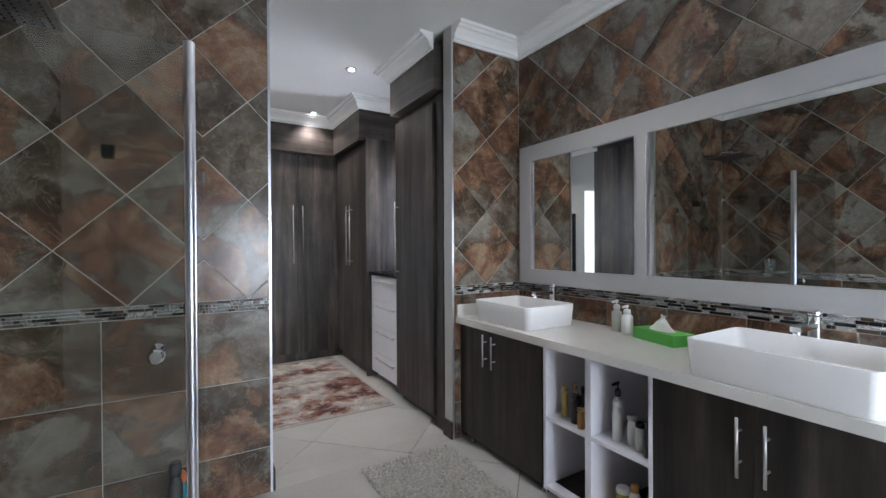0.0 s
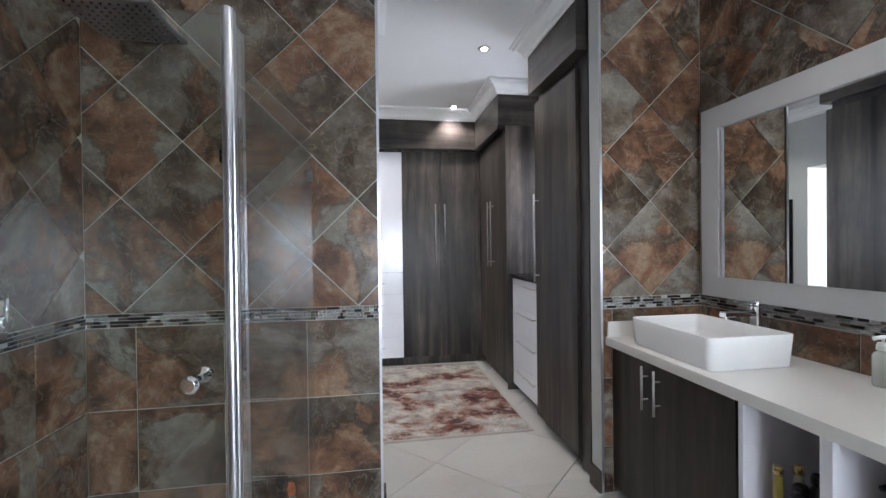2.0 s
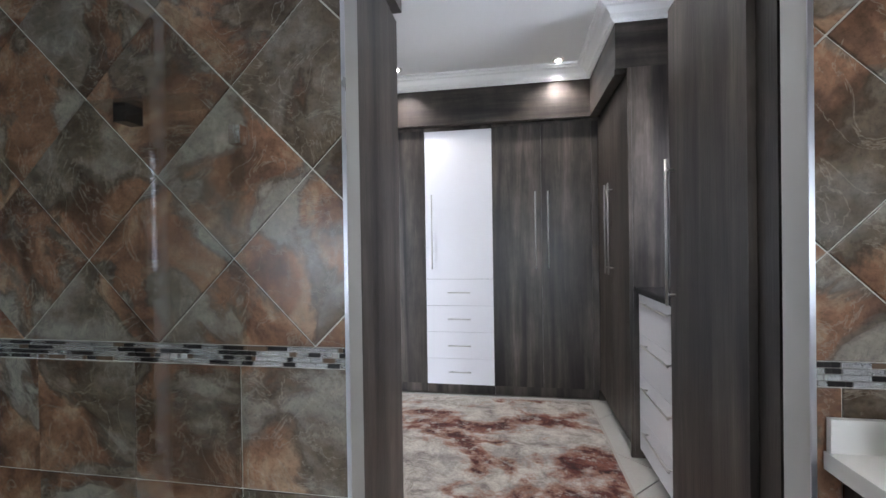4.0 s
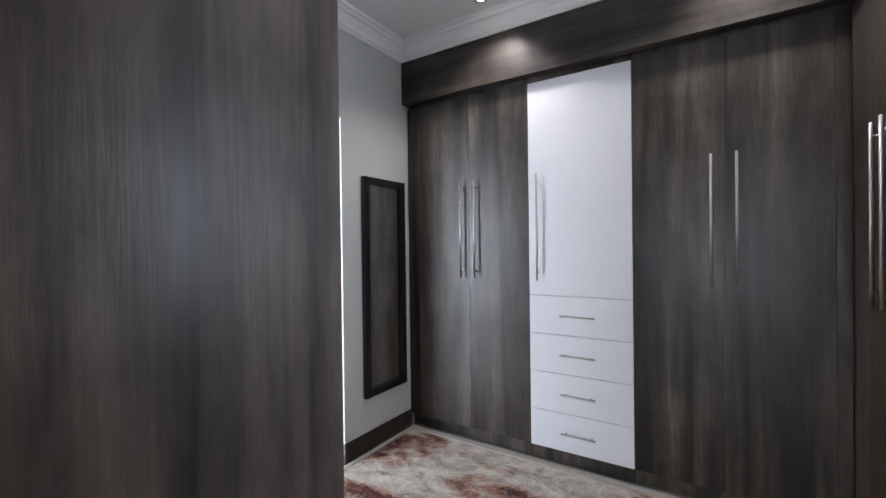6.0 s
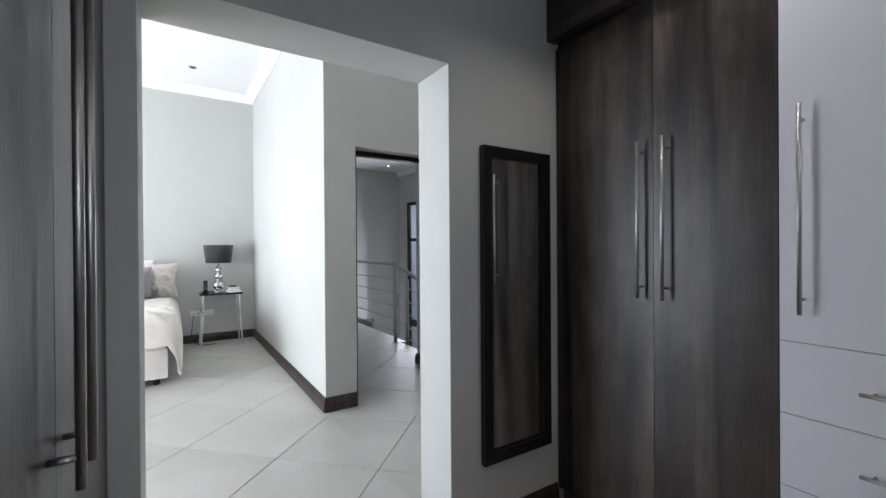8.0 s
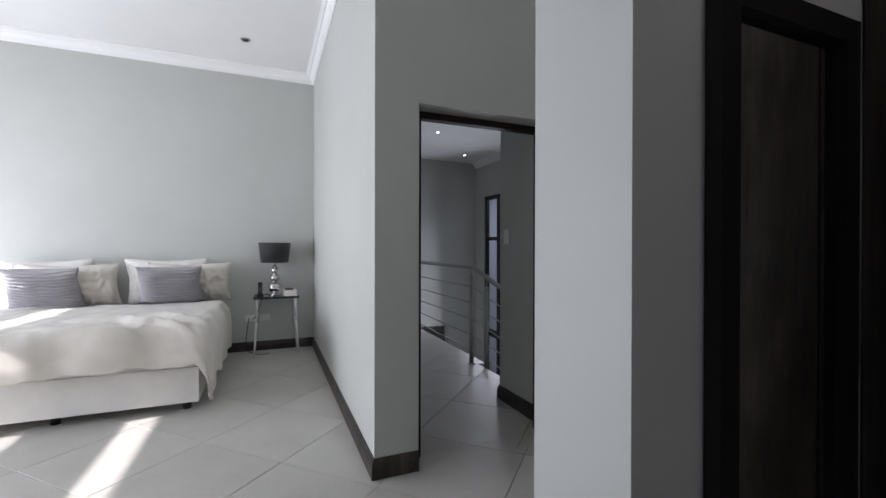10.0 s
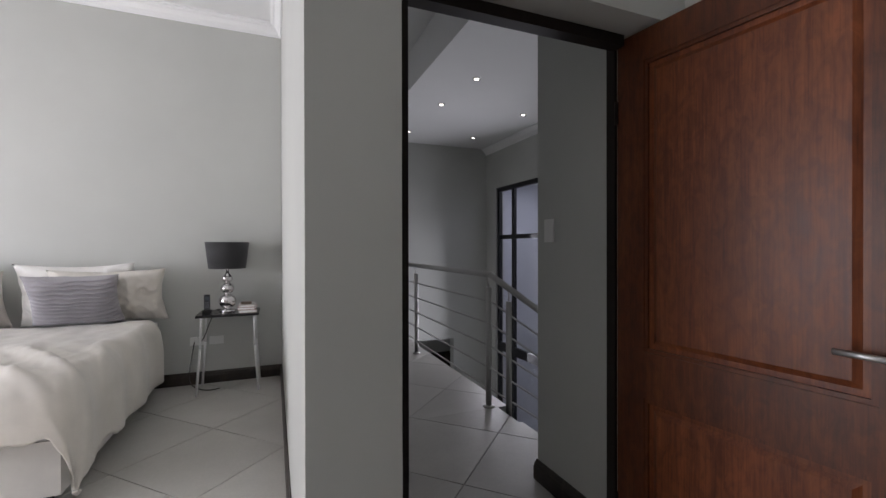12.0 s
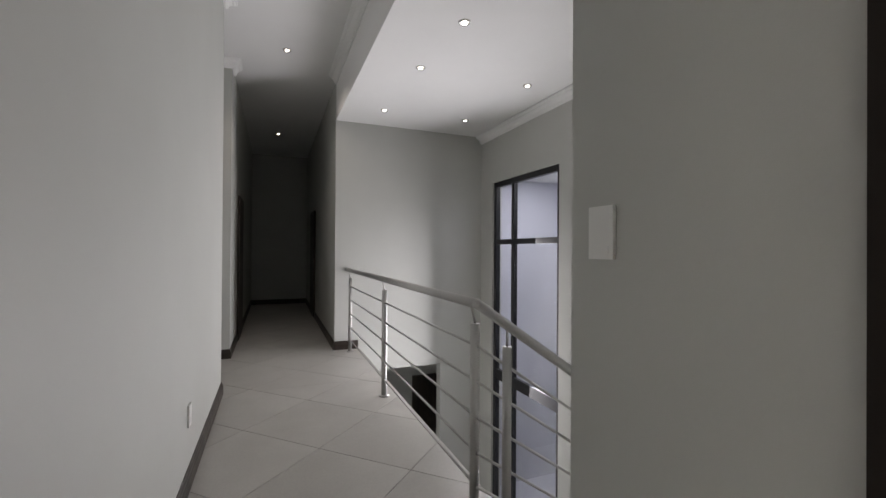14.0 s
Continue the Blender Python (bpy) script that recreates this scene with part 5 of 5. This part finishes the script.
socket(-5.184, 3.66, 0.40, ("x", 1))
socket(-5.184, 3.82, 0.40, ("x", 1))
socket(-2.51, 5.669, 1.36, ("y", -1), 0.075, 0.12, "white light switch plate on the painted wall", "light_switch", "switch")
socket(-4.45, 4.551, 0.4, ("y", 1), 0.075, 0.12, "white blanking plate low on the painted wall", "blank_plate", "socket")
socket(-6.3, 10.199, -1.2, ("y", -1), 0.09, 0.13, "white outlet plate on the court wall", "outlet_plate", "socket")


def cable():
    cu = bpy.data.curves.new("power_cable", "CURVE")
    cu.dimensions = "3D"
    cu.bevel_depth = 0.004
    for pts in (((-5.16, 3.64, 0.40), (-5.10, 3.62, 0.25), (-5.08, 3.60, 0.05), (-5.0, 3.68, 0.006), (-4.9, 3.80, 0.006), (-4.95, 3.87, 0.006)),
                ((-5.16, 3.68, 0.39), (-5.12, 3.72, 0.42), (-5.10, 3.76, 0.55), (-5.165, 3.80, 0.66), (-5.165, 3.82, 0.70), (-5.08, 3.88, 0.697))):
        s = cu.splines.new("NURBS")
        s.points.add(len(pts) - 1)
        for p, c in zip(s.points, pts):
            p.co = (*c, 1)
        s.use_endpoint_u = True
        s.order_u = 3
    cu.materials.append(BLACK)
    ob = new("power_cable", cu)
    tagged(ob, "thin black power cables from the wall socket", "cable")


cable()


# ---- passage and stairs ----
def balustrade():
    r = thing("balustrade", -5.5, 5.92, 0, "brushed steel balustrade with level rods and round handrail", "railing")
    yp, zr = 5.92, 1.06
    px = (-7.30, -5.50, -3.66)
    knee = Vector((-3.60, 5.90, zr))
    fall = Vector((0.0, 1.0, -0.68))
    low = knee + Vector((0.02, 1.9, -1.9 * 0.68))
    part_of(rods("handrail", [((-7.40, 5.90, zr), knee, 0.025), (knee, low, 0.025), ((-7.44, 5.90, zr), (-7.40, 5.90, zr), 0.024)], STEEL, seg=20), r)
    bm = bmesh.new()
    bmesh.ops.create_uvsphere(bm, u_segments=16, v_segments=10, radius=0.0252, matrix=Matrix.Translation(knee))
    part_of(mesh_ob("elbow", bm, STEEL), r)
    for x in px:
        bm = bmesh.new()
        add_rod(bm, (x, yp, 0), (x, yp, 0.955), 0.024, 18)
        add_rod(bm, (x, yp, 0.955), (x, yp - 0.02, zr - 0.02), 0.007, 10)
        add_lathe(bm, x, yp, 0, [(0.048, 0), (0.048, 0.005), (0.03, 0.012), (0.026, 0.014)], 20)
        part_of(mesh_ob("post", bm, STEEL), r)
    steps = [knee + fall * d for d in (0.17, 1.0, 1.75)]
    for p in steps:
        k = max(0, math.ceil((p.y - 5.98) / 0.25))
        z0 = -0.17 * k
        bm = bmesh.new()
        add_rod(bm, (p.x, p.y, z0), (p.x, p.y, p.z - 0.105), 0.024, 18)
        add_rod(bm, (p.x, p.y, p.z - 0.105), (p.x, p.y, p.z - 0.02), 0.007, 10)
        add_lathe(bm, p.x, p.y, z0, [(0.046, 0), (0.046, 0.005), (0.026, 0.012)], 20)
        part_of(mesh_ob("post", bm, STEEL), r)
    rows = []
    for h in (0.15, 0.315, 0.49, 0.668, 0.845):
        rows += [((px[0], yp, h), (px[2], yp, h), 0.0075)]
        a = Vector((px[2] + 0.03, yp, h))
        rows += [(a, a + fall * 1.85, 0.0075)]
    for row in rows:
        part_of(rods("rod", [row], STEEL, seg=10), r)


balustrade()


def stairs():
    s = thing("staircase", -3.0, 6.5, -1.5, "pale tiled stair flight going down from the passage", "stairs")
    tagged(s, kind="structure")
    for k in range(1, 8):
        part_of(boxes("step", [(-3.66, -2.625, 5.98 + 0.25 * (k - 1), 5.98 + 0.25 * k, -0.17 * k - 0.14, -0.17 * k)], FLOOR_TILE, bevel=0.004, segments=1), s)
    part_of(boxes("landing", [(-3.66, -2.625, 7.73, 7.9, -1.5, -1.36)], FLOOR_TILE), s)


stairs()
structure(boxes("door_dark_a", [(-9.396, -9.36, 7.45, 8.04, -2.9, -1.05)], WOOD_DARK), "dark door in the room below")
structure(boxes("door_dark_b", [(-9.35, -8.5, 4.501, 4.53, 0, 2.1), (-11.2, -10.4, 5.72, 5.758, 0, 2.1)], SKIRT), "dark closed passage doors")


# ---- tiles, last ----
def clip_poly(poly, x0, x1, y0, y1):
    for ax, lim, keep in ((0, x0, 1), (0, x1, -1), (1, y0, 1), (1, y1, -1)):
        out = []
        for i, p in enumerate(poly):
            q = poly[(i + 1) % len(poly)]
            a, b = keep * (p[ax] - lim), keep * (q[ax] - lim)
            if a >= 0:
                out.append(p)
            if (a > 0 and b < 0) or (a < 0 and b > 0):
                t = a / (a - b)
                out.append((p[0] + t * (q[0] - p[0]), p[1] + t * (q[1] - p[1])))
        poly = out
        if len(poly) < 3:
            return []
    return poly


SHARED = {}


def lay(parent, name, poly, origin, u, v, w, depth, mat, chamfer=0.0015):
    """One tile: a flat polygon (in u, v metres) raised by depth along w."""
    cx, cy = sum(p[0] for p in poly) / len(poly), sum(p[1] for p in poly) / len(poly)
    area = abs(sum(p[0] * q[1] - q[0] * p[1] for p, q in zip(poly, poly[1:] + poly[:1]))) / 2
    if area < 0.0006:
        return
    key = (mat.name, tuple(w), tuple((round(p[0] - cx, 3), round(p[1] - cy, 3)) for p in poly))
    me = SHARED.get(key)
    if me is None:
        bm = bmesh.new()
        lo, mid, top = [], [], []
        for px, py in poly:
            d = Vector((px - cx, py - cy))
            inner = d * (1 - min(0.4, chamfer * 1.4 / max(d.length, 0.001)))
            base = Vector(u) * d.x + Vector(v) * d.y
            lo.append(bm.verts.new(base))
            mid.append(bm.verts.new(base + Vector(w) * (depth - chamfer)))
            top.append(bm.verts.new(Vector(u) * inner.x + Vector(v) * inner.y + Vector(w) * depth))
        n = len(poly)
        bm.faces.new(top)
        for a, b in ((lo, mid), (mid, top)):
            for k in range(n):
                bm.faces.new((a[k], a[(k + 1) % n], b[(k + 1) % n], b[k]))
        bmesh.ops.recalc_face_normals(bm, faces=bm.faces)
        me = bpy.data.meshes.new(name)
        bm.to_mesh(me)
        bm.free()
        me.materials.append(mat)
        SHARED[key] = me
    ob = new(name, me)
    ob.location = Vector(origin) + Vector(u) * cx + Vector(v) * cy
    ob.parent = parent
    return ob


def diamonds(parent, name, origin, u, v, w, rect, centre, half, joint, depth, mat):
    """Square tiles standing on their corners; half is half a tile's diagonal."""
    x0, x1, y0, y1 = rect
    cx, cy = centre
    h = half - joint * 0.7
    for i in range(math.floor((x0 - cx) / half) - 1, math.ceil((x1 - cx) / half) + 2):
        for j in range(math.floor((y0 - cy) / half) - 1, math.ceil((y1 - cy) / half) + 2):
            if (i + j) % 2:
                continue
            a, b = cx + i * half, cy + j * half
            poly = clip_poly([(a + h, b), (a, b + h), (a - h, b), (a, b - h)], x0, x1, y0, y1)
            if len(poly) >= 3:
                lay(parent, name, poly, origin, u, v, w, depth, mat)


def squares(parent, name, origin, u, v, w, rect, start, size, joint, depth, mat):
    x0, x1, y0, y1 = rect
    sx, sy = size
    j = joint / 2
    for i in range(math.floor((x0 - start[0]) / sx) - 1, math.ceil((x1 - start[0]) / sx) + 1):
        for k in range(math.floor((y0 - start[1]) / sy) - 1, math.ceil((y1 - start[1]) / sy) + 1):
            a, b = start[0] + i * sx, start[1] + k * sy
            poly = clip_poly([(a + j, b + j), (a + sx - j, b + j), (a + sx - j, b + sy - j), (a + j, b + sy - j)], x0, x1, y0, y1)
            if len(poly) >= 3:
                lay(parent, name, poly, origin, u, v, w, depth, mat)


def tiled_wall(parent, origin, u, w, width, d_centre, s_start, seed):
    up = (0, 0, 1)
    diamonds(parent, "tile", origin, u, up, w, (0, width, 0.988, LOW - 0.005), d_centre, 0.243, 0.005, 0.006, SLATE)
    squares(parent, "tile", origin, u, up, w, (0, width, 0.0, 0.928), (s_start, 0.929 - 0.35 * 3), (0.348, 0.35), 0.005, 0.006, SLATE)
    rnd = random.Random(seed)
    bm = bmesh.new()
    uv, wv, o = Vector(u), Vector(w), Vector(origin)
    for row in range(4):
        z = 0.9305 + 0.01425 * row
        x = rnd.uniform(-0.05, 0)
        while x < width:
            L = rnd.choice((0.014, 0.02, 0.035, 0.06))
            a, b = max(0.0, x), min(width, x + L - 0.0025)
            if b - a > 0.004:
                d = rnd.uniform(0.005, 0.008)
                c = [o + uv * p + wv * q + Vector((0, 0, r)) for p in (a, b) for q in (0, d) for r in (z, z + 0.012)]
                vs = [bm.verts.new(q) for q in c]
                slot = rnd.choices((0, 1, 2, 3), (0.34, 0.52, 0.04, 0.10))[0]
                for q in ((0, 1, 3, 2), (4, 6, 7, 5), (0, 4, 5, 1), (2, 3, 7, 6), (0, 2, 6, 4), (1, 5, 7, 3)):
                    bm.faces.new([vs[i] for i in q]).material_index = slot
            x += L
    tagged(mesh_ob("mosaic_band", bm, [MOS_DARK, MOS_STEEL, MOS_PALE, MOS_BROWN], parent), "band of glass and metal mosaic strips", kind="stuff")


MOS_DARK = material("mosaic_black_glass", 0.08, 0, (0.02, 0.018, 0.018))[0]
MOS_PALE = paint("mosaic_pale_stone", (0.42, 0.41, 0.38), 0.25, 0.2)
MOS_BROWN = paint("mosaic_brown_glass", (0.11, 0.075, 0.05), 0.1, 0.2)


def hammered():
    m, nt, b = material("mosaic_hammered_steel", 0.18, 1.0, (0.50, 0.50, 0.50))
    bump(nt, b, noise_tex(nt, coords(nt), 260, 2), 1.0, 0.006)
    return m


MOS_STEEL = hammered()

tiled_wall(wall_bath_end, (0.0, BY, 0), (1, 0, 0), (0, -1, 0), 1.205, (0.625, 1.231), 0.187, 1)
tiled_wall(wall_bath_jamb, (2.31, BY, 0), (1, 0, 0), (0, -1, 0), EX - 0.006 - 2.31, (0.277, 1.231), 0.06, 2)
tiled_wall(wall_bath_east, (EX, -1.4, 0), (0, 1, 0), (-1, 0, 0), 1.4 + BY - 0.007, (1.4 + 1.63, 1.96), 0.1, 3)
tiled_wall(wall_bath_west, (-0.006, -1.4, 0), (0, 1, 0), (1, 0, 0), 1.4 + BY - 0.007, (1.4 + 2.3, 1.231), 0.22, 4)

FLOORS = ((-5.185, -0.25, -0.7, 4.40), (-1.795, -0.25, 4.40, 5.75), (-0.25, 0.0, 3.33, 4.37), (0.0, 2.98, 2.69, 5.02), (1.21, 2.306, 2.56, 2.69), (0.0, 2.87, -1.4, 2.56))
floor_rooms = structure(boxes("floor_rooms", [(-5.185, 2.98, -1.4, 5.75, -0.0078, -0.0062)], FLOOR_JOINT), "large cream floor tiles laid diagonally")
for rect in FLOORS:
    diamonds(floor_rooms, "tile", (0, 0, -0.0062), (1, 0, 0), (0, 1, 0), (0, 0, 1), rect, (-3.1 + 0.4625, 3.93), 0.4625, 0.005, 0.0062, FLOOR_TILE)
floor_passage = structure(boxes("floor_passage", [(-12.8, -7.45, 4.5, 5.76, -0.0078, -0.0062), (-7.45, -3.62, 3.7, 6.07, -0.0078, -0.0062), (-3.62, -1.95, 4.55, 5.98, -0.0078, -0.0062), (-1.95, -1.795, 4.66, 5.66, -0.0078, -0.0062)], FLOOR_JOINT), "large cream floor tiles laid diagonally")
for rect in ((-12.8, -7.45, 4.5, 5.76), (-7.45, -6.05, 3.7, 6.07), (-6.05, -3.62, 4.55, 6.07), (-3.62, -1.95, 4.55, 5.98), (-1.95, -1.795, 4.66, 5.66)):
    diamonds(floor_passage, "tile", (0, 0, -0.0062), (1, 0, 0), (0, 1, 0), (0, 0, 1), rect, (-4.665 + 0.485, 5.27), 0.485, 0.005, 0.0062, FLOOR_TILE)
